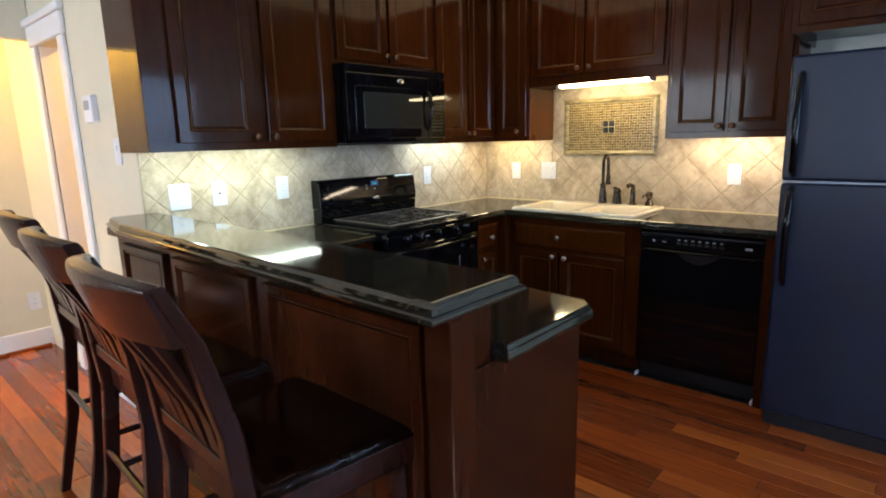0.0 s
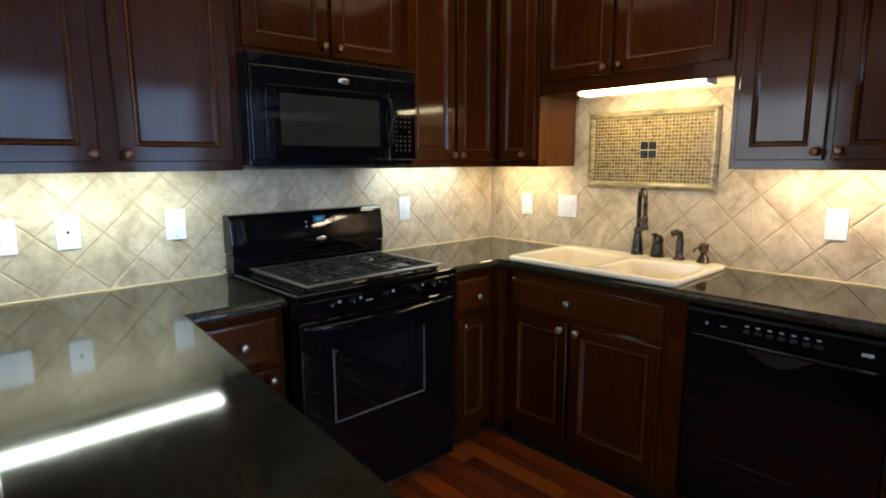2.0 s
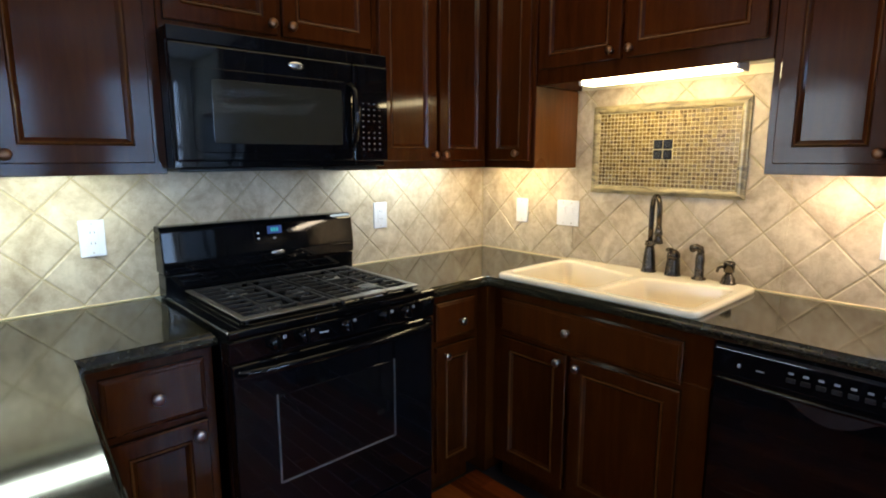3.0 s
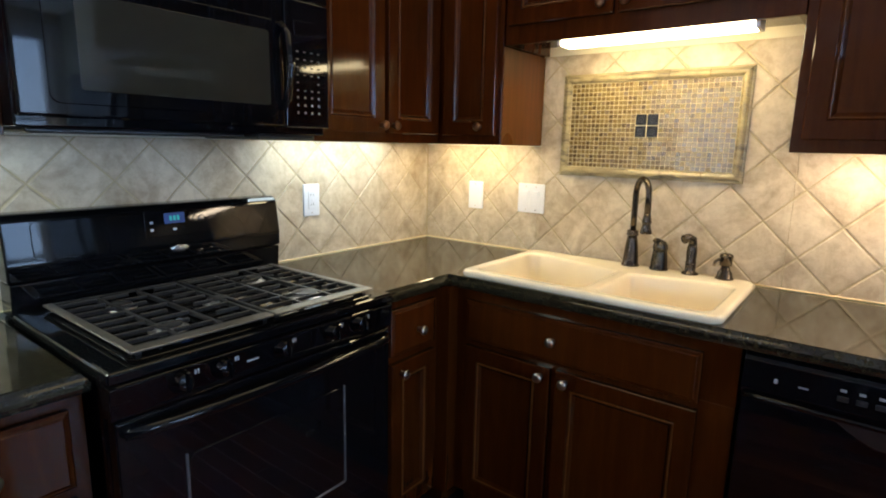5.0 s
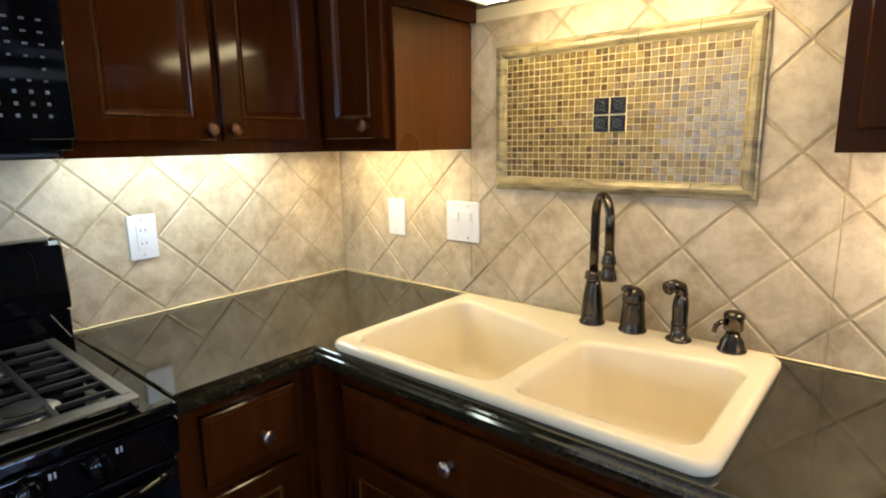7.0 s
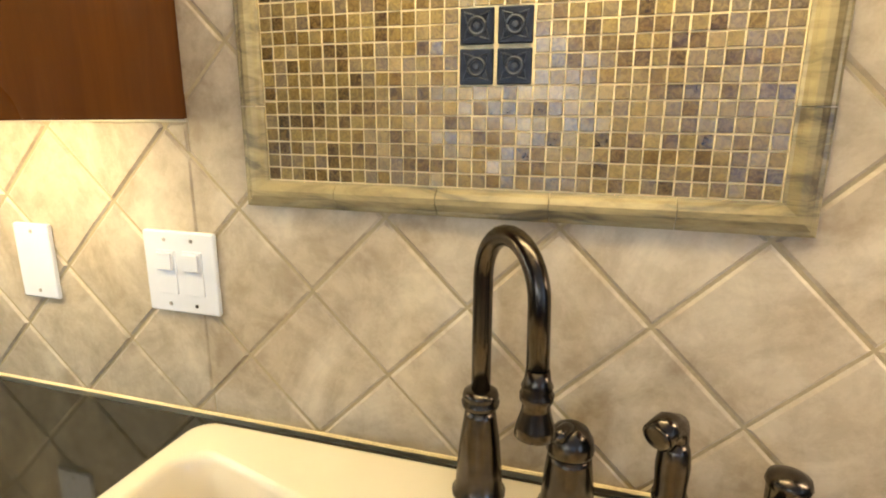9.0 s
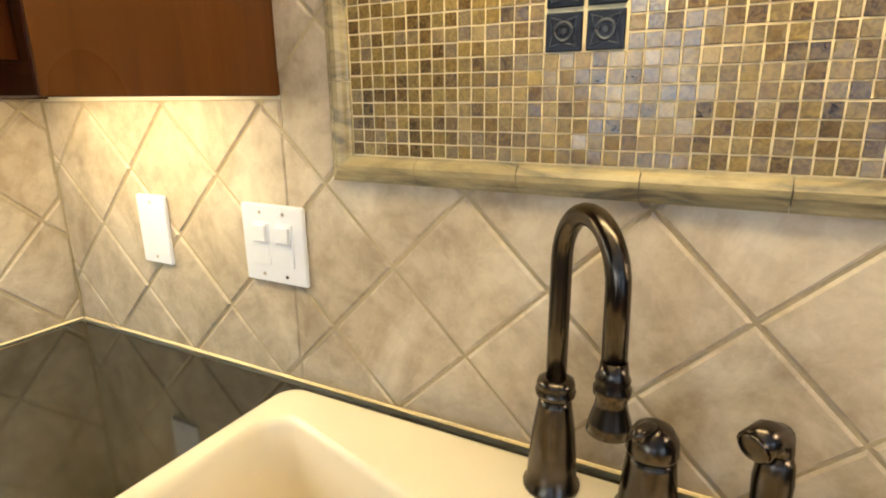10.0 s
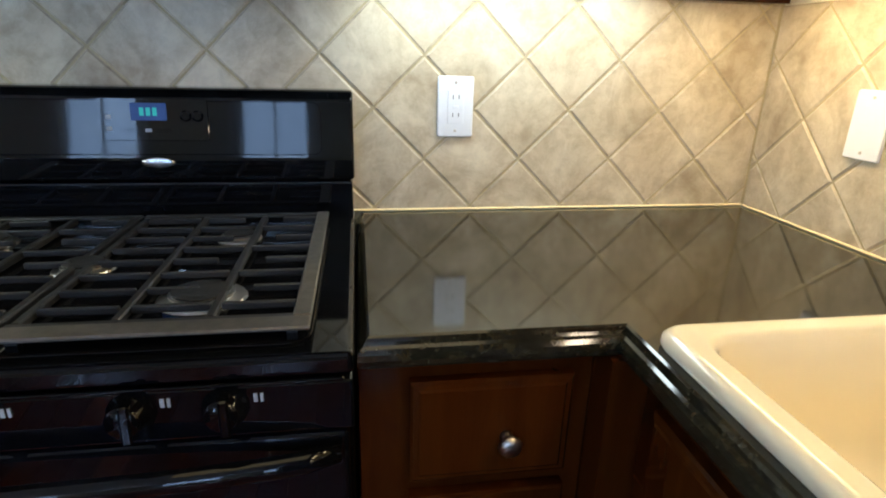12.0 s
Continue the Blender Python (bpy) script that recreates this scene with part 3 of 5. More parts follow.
for y0, y1 in ((-1.86, -1.22), (-1.14, -0.60), (-0.52, -0.10)):
    part("back_panel", raised_panel(y1 - y0, 0.88, 0.03, 0.016), PENWOOD, pen, place=Matrix.Translation((-2.7155, y1, 0.10)) @ pose(0, 0, 0, 0, 0, -90))
part("bed_moulding", box(-2.755, -1.972, BAR_Z - 0.075, -2.716, -0.03, BAR_Z - 0.0385, 0.008), PENWOOD, pen)


# ---- counters ----
def inset_outline(points, d):
    """The outline moved inwards by d (points run counter-clockwise)."""
    out = []
    n = len(points)
    for i in range(n):
        p, q, r = (Vector(points[j % n]) for j in (i - 1, i, i + 1))
        a, b = (q - p).normalized(), (r - q).normalized()
        na, nb = Vector((-a.y, a.x)), Vector((-b.y, b.x))
        k = (na + nb) / (1 + na.dot(nb))
        out.append(tuple(q + k * d))
    return out


def edged_slab(points, z1, steps):
    """A slab under an outline with a moulded edge: steps of inset and depth below the top."""
    bm = bmesh.new()
    rings = [[bm.verts.new((x, y, z1 - dz)) for x, y in inset_outline(points, d)] for d, dz in steps]
    n = len(points)
    for a, b in zip(rings, rings[1:]):
        for i in range(n):
            bm.faces.new((a[i], a[(i + 1) % n], b[(i + 1) % n], b[i]))
    bm.faces.new(list(reversed(rings[0])))
    bm.faces.new(rings[-1])
    bmesh.ops.recalc_face_normals(bm, faces=bm.faces)
    return bm


OGEE = [(0.010, 0.0385), (0.003, 0.0385), (0.0008, 0.036), (0.0, 0.032), (0.0012, 0.027), (0.005, 0.0235), (0.0105, 0.0225), (0.0115, 0.019), (0.013, 0.010), (0.0165, 0.004), (0.021, 0.0012), (0.026, 0.0)]
BULL = [(0.010, 0.0385), (0.004, 0.0385), (0.001, 0.034), (0.0, 0.027), (0.001, 0.019), (0.004, 0.013), (0.008, 0.010), (0.010, 0.006), (0.0125, 0.002), (0.016, 0.0)]

bar = tagged(part("bar_counter", edged_slab([(-2.862, -2.022), (-2.552, -2.022), (-2.520, -0.006), (-2.745, -0.006), (-2.805, -0.30)], BAR_Z, OGEE), GRANITE),
             "polished dark granite raised bar counter", "bar counter")
pen_top = tagged(part("countertop", edged_slab([(-2.583, -1.995), (-2.165, -1.995), (-2.122, -1.960), (-2.012, -0.565), (-1.684, -0.565), (-1.684, -0.004), (-2.583, -0.004)], 0.915, BULL), GRANITE),
                 "polished dark granite countertop of the peninsula", "countertop")



def sink_counter():
    """The corner counter with the opening for the sink."""
    bm = bmesh.new()
    outer = [(-0.914, -0.585), (-0.586, -0.585), (-0.586, -2.165), (-0.004, -2.165), (-0.004, -0.004), (-0.914, -0.004)]
    hole = [(-0.552, -1.415), (-0.09, -1.415), (-0.09, -0.628), (-0.552, -0.628)]
    rings = [[bm.verts.new((x, y, 0.915 - dz)) for x, y in inset_outline(outer, d)] for d, dz in BULL]
    n = len(outer)
    for a, b in zip(rings, rings[1:]):
        for i in range(n):
            bm.faces.new((a[i], a[(i + 1) % n], b[(i + 1) % n], b[i]))
    for ring, z in ((rings[0], 0.8765), (rings[-1], 0.915)):
        h = [bm.verts.new((x, y, z)) for x, y in hole]
        o = ring
        bm.faces.new((o[1], o[2], h[0], h[3]))
        bm.faces.new((o[2], o[3], h[1], h[0]))
        bm.faces.new((o[3], o[4], h[2], h[1]))
        for f in ((o[5], o[0], o[1]), (o[5], o[1], o[4]), (o[1], h[3], h[2]), (o[1], h[2], o[4])):
            bm.faces.new(f)
        if z < 0.9:
            low = h
        else:
            for i in range(4):
                bm.faces.new((low[i], low[(i + 1) % 4], h[(i + 1) % 4], h[i]))
    bmesh.ops.triangulate(bm, faces=[f for f in bm.faces if len(f.verts) > 4])
    bmesh.ops.recalc_face_normals(bm, faces=bm.faces)
    return bm


tagged(part("countertop", sink_counter(), GRANITE), "polished dark granite corner countertop round the sink", "countertop")


# ---- lamps under the cabinets ----
def strip_lamp(place, length, tube_material, label, depth=0.085, drop=0.028):
    """A slim fluorescent fixture hung under a cabinet: local x along it, top at z = 0."""
    l = thing("strip_lamp", place, label, "under-cabinet lamp", "under-cabinet lamps")
    part("housing", box(0, -depth / 2, -0.010, length, depth / 2, -0.0005, 0.002, 1), TRIM, l)
    part("end_cap", box(0, -depth / 2, -drop, 0.012, depth / 2, -0.0105, 0.002, 1), TRIM, l)
    part("end_cap", box(length - 0.012, -depth / 2, -drop, length, depth / 2, -0.0105, 0.002, 1), TRIM, l)
    part("diffuser", box(0.013, -depth / 2 + 0.004, -drop + 0.001, length - 0.013, depth / 2 - 0.004, -0.0105, 0.005, 2), tube_material, l, "glowing white diffuser")
    return l


strip_lamp(face_pose(-2.60, -0.215, 1.387, "-y"), 0.80, TUBE_COOL, "lit cool-white strip lamp under the wall cabinet")
strip_lamp(face_pose(-0.90, -0.12, 1.387, "-y"), 0.56, TUBE_MID, "lit white strip lamp under the corner cabinet", 0.085, 0.027)
strip_lamp(face_pose(-0.165, -0.10, 1.387, "-x"), 0.43, TUBE_WARM, "lit warm strip lamp under the small cabinet", 0.085, 0.028)
strip_lamp(face_pose(-0.235, -0.785, 1.7335, "-x"), 0.605, TUBE_SINK, "lit warm strip lamp over the sink", 0.085, 0.047)
strip_lamp(face_pose(-0.17, -1.565, 1.384, "-x"), 0.50, TUBE_PINK, "lit warm strip lamp under the cabinet beside the fridge")


# ---- stove ----
def rounded_rect(x0, y0, x1, y1, r, steps=5):
    pts = []
    for cx, cy, a in ((x1 - r, y1 - r, 0), (x0 + r, y1 - r, 90), (x0 + r, y0 + r, 180), (x1 - r, y0 + r, 270)):
        for i in range(steps + 1):
            b = radians(a + 90 * i / steps)
            pts.append((cx + r * math.cos(b), cy + r * math.sin(b)))
    return pts


def front_plate(x0, z0, x1, z1, y, thick, r=0.012, bevel=0.003):
    """A rounded plate standing upright: its front at y - thick."""
    bm = prism(rounded_rect(x0, z0, x1, z1, r), 0, thick, 0)
    top = [e for e in bm.edges if all(abs(v.co.z - thick) < 1e-6 for v in e.verts)]
    bmesh.ops.bevel(bm, geom=top, offset=bevel, segments=2, profile=0.5, affect="EDGES")
    bm.transform(Matrix(((1, 0, 0, 0), (0, 0, -1, y), (0, 1, 0, 0), (0, 0, 0, 1))))
    return bm


SX0, SX1 = -1.679, -0.918
SW = SX1 - SX0
stove = thing("stove", Matrix.Translation((SX0, 0, 0)) @ Matrix.Diagonal((1, 0.912, 1.015, 1)), "black enamel gas stove with cast-iron grates", "stove")
part("body", box(0.002, -0.64, 0.06, SW - 0.002, -0.012, 0.895, 0.004), BLACK, stove)
part("base", box(0.03, -0.60, 0.0, SW - 0.03, -0.05, 0.06), BLACK_MATTE, stove)


def cooktop():
    bm = box(-0.002, -0.692, 0.888, SW + 0.002, -0.10, 0.914, 0.007, 3)
    return bm


part("cooktop", cooktop(), BLACK, stove)
well = part("burner_well", prism(rounded_rect(0.05, -0.665, SW - 0.045, -0.118, 0.03), 0.9145, 0.9165, 0.001, 1), GLASS_BLACK, stove, "recessed glossy burner well")

# back guard: a lower riser, a leaning control panel and rounded shoulders
def extruded(profile, x0, x1, bevel=0.004):
    """A side outline in y, z drawn out along x."""
    bm = bmesh.new()
    a = [bm.verts.new((x0, y, z)) for y, z in profile]
    b = [bm.verts.new((x1, y, z)) for y, z in profile]
    n = len(profile)
    bm.faces.new(list(reversed(a)))
    bm.faces.new(b)
    for i in range(n):
        bm.faces.new((a[i], a[(i + 1) % n], b[(i + 1) % n], b[i]))
    bmesh.ops.recalc_face_normals(bm, faces=bm.faces)
    if bevel:
        bmesh.ops.bevel(bm, geom=list(bm.edges), offset=bevel, segments=2, profile=0.5, affect="EDGES")
    return bm


part("riser", extruded([(-0.014, 0.90), (-0.098, 0.90), (-0.106, 0.985), (-0.014, 0.985)], 0.0, SW), BLACK, stove)
guard = part("back_guard", extruded([(-0.014, 0.988), (-0.106, 0.988), (-0.108, 1.03), (-0.092, 1.135), (-0.075, 1.15), (-0.014, 1.15)], -0.004, SW + 0.004, 0.005), BLACK, stove)
TILT = pose(0, -0.1045, 1.055, -8.5, 0, 0)


def tilted(bm, across=0.032, up=0.010):
    bm.transform(TILT @ Matrix.Translation((across, 0, up)))
    return bm


part("console", tilted(front_plate(0.055, -0.02, SW - 0.055, 0.075, 0.0, 0.003, 0.015, 0.0015), 0, 0), BLACK, guard, "smooth glossy control face")
part("display_panel", tilted(front_plate(0.29, -0.005, 0.475, 0.068, -0.003, 0.002, 0.005, 0.001)), GLASS_BLACK, guard)
part("clock_window", tilted(front_plate(0.345, 0.030, 0.405, 0.060, -0.005, 0.001, 0.002, 0.0004)), CLOCK_BACK, guard, "blue clock window")
for i, w in enumerate((0.007, 0.007, 0.007)):
    part("clock_digit", tilted(box(0.360 + i * 0.011, -0.0069, 0.038, 0.360 + i * 0.011 + w, -0.0062, 0.052)), CLOCK, guard, "glowing green clock digit")
for i in range(5):
    part("button", tilted(box(0.335 + i * 0.016, -0.0062, 0.010, 0.346 + i * 0.016, -0.005, 0.016, 0.0004, 1)), PRINT if i == 2 else BLACK, guard)
for i in range(2):
    part("button", tilted(box(0.303, -0.0062, 0.012 + i * 0.02, 0.312, -0.005, 0.019 + i * 0.02, 0.0004, 1)), PRINT, guard)
    part("button", tilted(lathe([(0.010, 0), (0.010, 0.002), (0.007, 0.003)], 14, m=pose(0.437 + 0.02 * i, -0.005, 0.038, 90, 0, 0))), BLACK, guard)
part("badge", lathe([(0.018, 0.0), (0.019, 0.0015), (0.014, 0.003), (0.004, 0.0035)], 20, m=pose(SW / 2 + 0.034, -0.1075, 1.022, 90, 0, 0) @ Matrix.Diagonal((1.5, 0.55, 1, 1))), SILVER, stove, "oval silver badge", smooth=True)

# grates: a flat steel-grey border round two sets of cast-iron bars
GX0, GX1, GY0, GY1, GZ = 0.06, SW - 0.052, -0.645, -0.130, 0.931


def grate_set(x0, x1):
    g = part("grate", box(x0, GY0, GZ - 0.006, x1, GY0 + 0.034, GZ, 0.003, 1), IRON, stove, "cast-iron pan grate")
    for a in (box(x0, GY1 - 0.016, GZ - 0.006, x1, GY1, GZ, 0.002, 1),):
        part("grate_bar", a, IRON, g)
    n = 3
    for i in range(n + 1):
        x = x0 + 0.008 + (x1 - x0 - 0.016) * i / n
        part("grate_bar", box(x - 0.0055, GY0 + 0.035, GZ - 0.012, x + 0.0055, GY1 - 0.017, GZ - 0.0015, 0.002, 1), IRON, g)
    cell = (x1 - x0 - 0.016) / n
    for i in range(8):
        y = GY0 + 0.072 + (GY1 - GY0 - 0.108) * i / 7
        for j in range(n):
            xa = x0 + 0.0085 + cell * j + 0.006
            xb = xa + cell - 0.0125
            if i % 2 == 0 or j == 0:
                part("grate_finger", box(xa, y - 0.0034, GZ - 0.009, xb, y + 0.0034, GZ + 0.0005, 0.0015, 1), IRON, g)
            elif j == 1:
                part("grate_finger", box(xa, y - 0.0034, GZ - 0.009, xa + cell * 0.62, y + 0.0034, GZ + 0.0005, 0.0015, 1), IRON, g)
            else:
                part("grate_finger", box(xb - cell * 0.6, y - 0.0034, GZ - 0.009, xb, y + 0.0034, GZ + 0.0005, 0.0015, 1), IRON, g)
    for x in (x0 + 0.01, x1 - 0.022):
        for y in (GY0 + 0.012, GY1 - 0.014):
            part("grate_foot", box(x, y - 0.005, 0.9166, x + 0.012, y + 0.005, GZ - 0.006), IRON, g)


mid = (GX0 + GX1) / 2
grate_set(GX0, mid - 0.002)
grate_set(mid + 0.002, GX1)
WORN = simple("worn_grate_steel", (0.17, 0.155, 0.135), 0.38, metal=0.7, vary=0.25, scale=70, bumpy=0.08)
part("grate_border", box(GX0 - 0.006, GY0 - 0.012, GZ - 0.004, mid - 0.002, GY0 + 0.022, GZ + 0.0015, 0.002, 1), WORN, stove, "worn grey steel border strip")
part("grate_border", box(mid + 0.002, GY0 - 0.012, GZ - 0.004, GX1 + 0.006, GY0 + 0.022, GZ + 0.0015, 0.002, 1), WORN, stove, "worn grey steel border strip")
part("grate_border", box(GX0 - 0.006, GY0 + 0.0225, GZ - 0.004, GX0 + 0.016, GY1, GZ + 0.0015, 0.002, 1), WORN, stove, "worn grey steel border strip")
part("grate_border", box(GX1 - 0.016, GY0 + 0.0225, GZ - 0.004, GX1 + 0.006, GY1, GZ + 0.0015, 0.002, 1), WORN, stove, "worn grey steel border strip")
for bx, by, br in ((0.19, -0.52, 0.036), (0.19, -0.25, 0.03), (0.38, -0.39, 0.034), (0.57, -0.52, 0.045), (0.57, -0.25, 0.03)):
    bn = part("burner", lathe([(br * 1.25, 0.0), (br * 1.2, 0.003), (br * 0.9, 0.006), (br * 0.9, 0.009)], 22, m=Matrix.Translation((bx, by, 0.9166))), STEEL, stove, "steel gas burner ring", smooth=False)
    part("burner_cap", lathe([(br * 0.8, 0.0091), (br * 0.82, 0.012), (br * 0.6, 0.0135), (br * 0.1, 0.0138)], 22, m=Matrix.Translation((bx, by, 0.9166))), IRON, bn)

# control strip with knobs
panel = part("control_strip", extruded([(-0.641, 0.815), (-0.684, 0.815), (-0.692, 0.882), (-0.641, 0.887)], 0.0, SW, 0.003), BLACK, stove)
part("trim_line", box(0.01, -0.6955, 0.8825, SW - 0.01, -0.689, 0.8865, 0.001, 1), BLACK, stove)
for kx in (0.132, 0.224, 0.378, 0.530, 0.625):
    k = part("knob", lathe([(0.025, 0.0), (0.024, 0.006), (0.020, 0.010), (0.018, 0.028), (0.015, 0.031), (0.004, 0.032)], 20, m=pose(kx, -0.6885, 0.857, 83, 0, 0)), BLACK, stove, "round black burner knob", smooth=True)
    part("grip", box(-0.005, -0.021, 0.012, 0.005, 0.021, 0.037, 0.002, 1), BLACK, k, place=pose(kx, -0.6885, 0.857, 83, 0, 8))
    part("print_mark", box(kx + 0.030, -0.6925, 0.862, kx + 0.034, -0.6905, 0.872), PRINT, panel)
    part("print_mark", box(kx + 0.037, -0.6925, 0.862, kx + 0.040, -0.6905, 0.872), PRINT, panel)
part("print_mark", box(0.285, -0.6905, 0.850, 0.315, -0.6875, 0.854), PRINT, panel)

# oven door with its window and bar handle, and the drawer below
door = part("oven_door", box(0.006, -0.684, 0.215, SW - 0.006, -0.641, 0.810, 0.006, 3), BLACK, stove)
part("window", front_plate(0.14, 0.415, SW - 0.19, 0.690, -0.684, 0.0035, 0.02, 0.0015), GLASS_BLACK, door, "smoked oven window")
for a in (box(0.133, -0.6885, 0.410, 0.1395, -0.6842, 0.695, 0.001, 1), box(SW - 0.1895, -0.6885, 0.410, SW - 0.183, -0.6842, 0.695, 0.001, 1),
          box(0.14, -0.6885, 0.408, SW - 0.19, -0.6842, 0.4145, 0.001, 1)):
    part("window_rim", a, RIM, door, "thin grey metal window rim")


def handle_bar():
    pts, radii = [], []
    for i in range(21):
        u = i / 20
        bow = math.sin(math.pi * u) ** 0.45
        pts.append((0.02 + (SW - 0.04) * u, -0.690 - 0.036 * bow, 0.788))
        radii.append(0.013)
    return tube(pts, radii, 12)


part("handle", handle_bar(), BLACK, door, "bowed black bar handle", smooth=True)
part("drawer", box(0.006, -0.68, 0.062, SW - 0.006, -0.641, 0.209, 0.005), BLACK, stove)

# ---- microwave ----
mw = thing("microwave", Matrix.Translation((-1.706, 0, 1.371)) @ Matrix.Diagonal((1.01, 1, 0.935, 1)), "black over-range microwave with a keypad", "microwave")
MWW, MWH = 0.752, 0.428
part("body", box(0, -0.375, 0, MWW, -0.004, MWH, 0.004), BLACK, mw)
part("vent_grille", extruded([(-0.376, 0.385), (-0.398, 0.385), (-0.396, MWH), (-0.376, MWH)], 0.0, MWW, 0.002), GLASS_BLACK, mw)
mdoor = part("door", box(0.0, -0.402, 0.022, 0.60, -0.3765, 0.382, 0.006, 3), BLACK, mw)
part("window_frame", front_plate(0.055, 0.050, 0.575, 0.312, -0.402, 0.003, 0.02, 0.0015), BLACK, mdoor)
part("window", front_plate(0.110, 0.080, 0.552, 0.280, -0.405, 0.002, 0.008, 0.001), SCREENED, mdoor, "smoked viewing window")
part("handle", tube([(0.588, -0.404, 0.075), (0.592, -0.424, 0.10), (0.596, -0.436, 0.19), (0.594, -0.428, 0.275), (0.588, -0.404, 0.305)], [0.011, 0.011, 0.012, 0.011, 0.011], 12), BLACK, mdoor, "bowed glossy handle", smooth=True)
keys = part("control_panel", box(0.604, -0.400, 0.022, MWW, -0.3765, 0.382, 0.004), BLACK, mw)
for r in range(9):
    for k in range(4):
        if r != 4 or k in (0, 3):
            w = 0.008 if r > 5 else 0.006
            part("key", box(0.640 + k * 0.024, -0.4012, 0.062 + r * 0.022, 0.640 + k * 0.024 + w, -0.4, 0.066 + r * 0.022 + (0.003 if r < 3 else 0)), KEYPRINT, keys)
part("clock_window", front_plate(0.635, 0.285, 0.735, 0.325, -0.400, 0.0015, 0.003, 0.0005), GLASS_BLACK, keys)
part("badge", lathe([(0.018, 0.0), (0.019, 0.0015), (0.014, 0.003), (0.004, 0.0035)], 20, m=pose(0.386, -0.402, 0.350, 90, 0, 0) @ Matrix.Diagonal((1.5, 0.72, 1, 1))), SILVER, mw, "oval silver badge", smooth=True)
part("underside", box(0.02, -0.36, -0.012, 0.50, -0.03, -0.0005, 0.004), BLACK_MATTE, mw)
part("light_housing", box(0.54, -0.36, -0.016, 0.73, -0.08, -0.0005, 0.005), BLACK_MATTE, mw)

# ---- dishwasher ----
dw = thing("dishwasher", face_pose(0.028, -1.488, 0, "-x"), "black dishwasher with a control strip", "dishwasher")
part("body", box(0.004, -0.565, 0.10, 0.612, -0.01, 0.868), BLACK_MATTE, dw)
part("toe_panel", box(0.006, -0.53, 0.0, 0.610, -0.51, 0.098), BLACK_MATTE, dw)
dd = part("door", box(0.006, -0.588, 0.102, 0.610, -0.566, 0.755, 0.005, 3), BLACK, dw)
strip = part("control_strip", extruded([(-0.566, 0.762), (-0.602, 0.766), (-0.606, 0.780), (-0.596, 0.850), (-0.590, 0.860), (-0.580, 0.866), (-0.566, 0.867)], 0.006, 0.610, 0.002), BLACK, dw)
part("handle_lip", tube([(0.012, -0.604, 0.763), (0.05, -0.611, 0.763), (0.31, -0.614, 0.761), (0.565, -0.611, 0.763), (0.604, -0.604, 0.763)], 0.0075, 12), GLASS_BLACK, dw, "glossy lip over the door pull", smooth=True)


def pull_pocket():
    bm = bmesh.new()
    n = 16
    top, low, back = [], [], []
    for i in range(n + 1):
        u = i / n
        x = 0.19 + 0.23 * u
        d = math.sin(math.pi * u)
        top.append(bm.verts.new((x, -0.590, 0.7545)))
        low.append(bm.verts.new((x, -0.5905 - 0.004 * d, 0.7545 - 0.050 * d)))
        back.append(bm.verts.new((x, -0.5885, 0.7545 - 0.056 * d)))
    for i in range(n):
        bm.faces.new((top[i], top[i + 1], low[i + 1], low[i]))
        bm.faces.new((low[i], low[i + 1], back[i + 1], back[i]))
    bmesh.ops.remove_doubles(bm, verts=bm.verts, dist=1e-5)
    bmesh.ops.recalc_face_normals(bm, faces=bm.faces)
    return bm


part("pull_cup", pull_pocket(), PULL, dw, "curved door pull cup", smooth=True)
for i in range(7):
    part("button", box(0.20 + i * 0.035, -0.6055, 0.800, 0.222 + i * 0.035, -0.600, 0.812, 0.001, 1), BLACK_MATTE, strip)
    part("print_mark", box(0.204 + i * 0.035, -0.6035, 0.823, 0.216 + i * 0.035, -0.599, 0.828), PRINT, strip)
part("print_mark", box(0.075, -0.6055, 0.806, 0.083, -0.600, 0.816), PRINT, strip)
part("print_mark", box(0.125, -0.6055, 0.808, 0.145, -0.600, 0.811), PRINT, strip)
part("print_mark", box(0.53, -0.6055, 0.806, 0.56, -0.600, 0.816), PRINT, strip)
for y, yy in ((-1.498, -1.486), (-2.104, -2.091)):
    sh = tagged(part("shim_block", box(-0.565, y, 0.0, -0.52, yy, 0.022, 0.004), TRIM), "small white block on the floor by the toe kick", "block")

# ---- fridge ----
fr = thing("fridge", face_pose(0.022, -2.172, 0, "-x"), "black textured top-freezer fridge", "fridge")
FW = 0.745
part("body", box(0.0, -0.70, 0.02, FW, -0.03, 1.675, 0.006), FRIDGE_BLACK, fr)
part("base_grille", box(0.01, -0.72, 0.0, FW - 0.01, -0.70, 0.075), BLACK_MATTE, fr)
fd = part("freezer_door", box(0.0, -0.778, 1.168, FW, -0.708, 1.690, 0.014, 4), FRIDGE_BLACK, fr)
rd = part("fridge_door", box(0.0, -0.778, 0.085, FW, -0.708, 1.158, 0.014, 4), FRIDGE_BLACK, fr)
part("gasket", box(0.006, -0.7075, 0.085, FW - 0.006, -0.7005, 1.68), BLACK_MATTE, fr)
SEAM = simple("seam_grey", (0.30, 0.32, 0.34), 0.4)
part("door_seam", box(0.004, -0.774, 1.1585, FW - 0.004, -0.71, 1.1675), SEAM, fr, "pale strip between the doors")
part("handle", tube([(0.045, -0.779, 1.195), (0.045, -0.812, 1.215), (0.045, -0.830, 1.36), (0.045, -0.822, 1.54), (0.045, -0.800, 1.60), (0.045, -0.779, 1.615)], [0.013, 0.014, 0.015, 0.014, 0.013, 0.012], 12), BLACK, fd, "long black door handle", smooth=True)
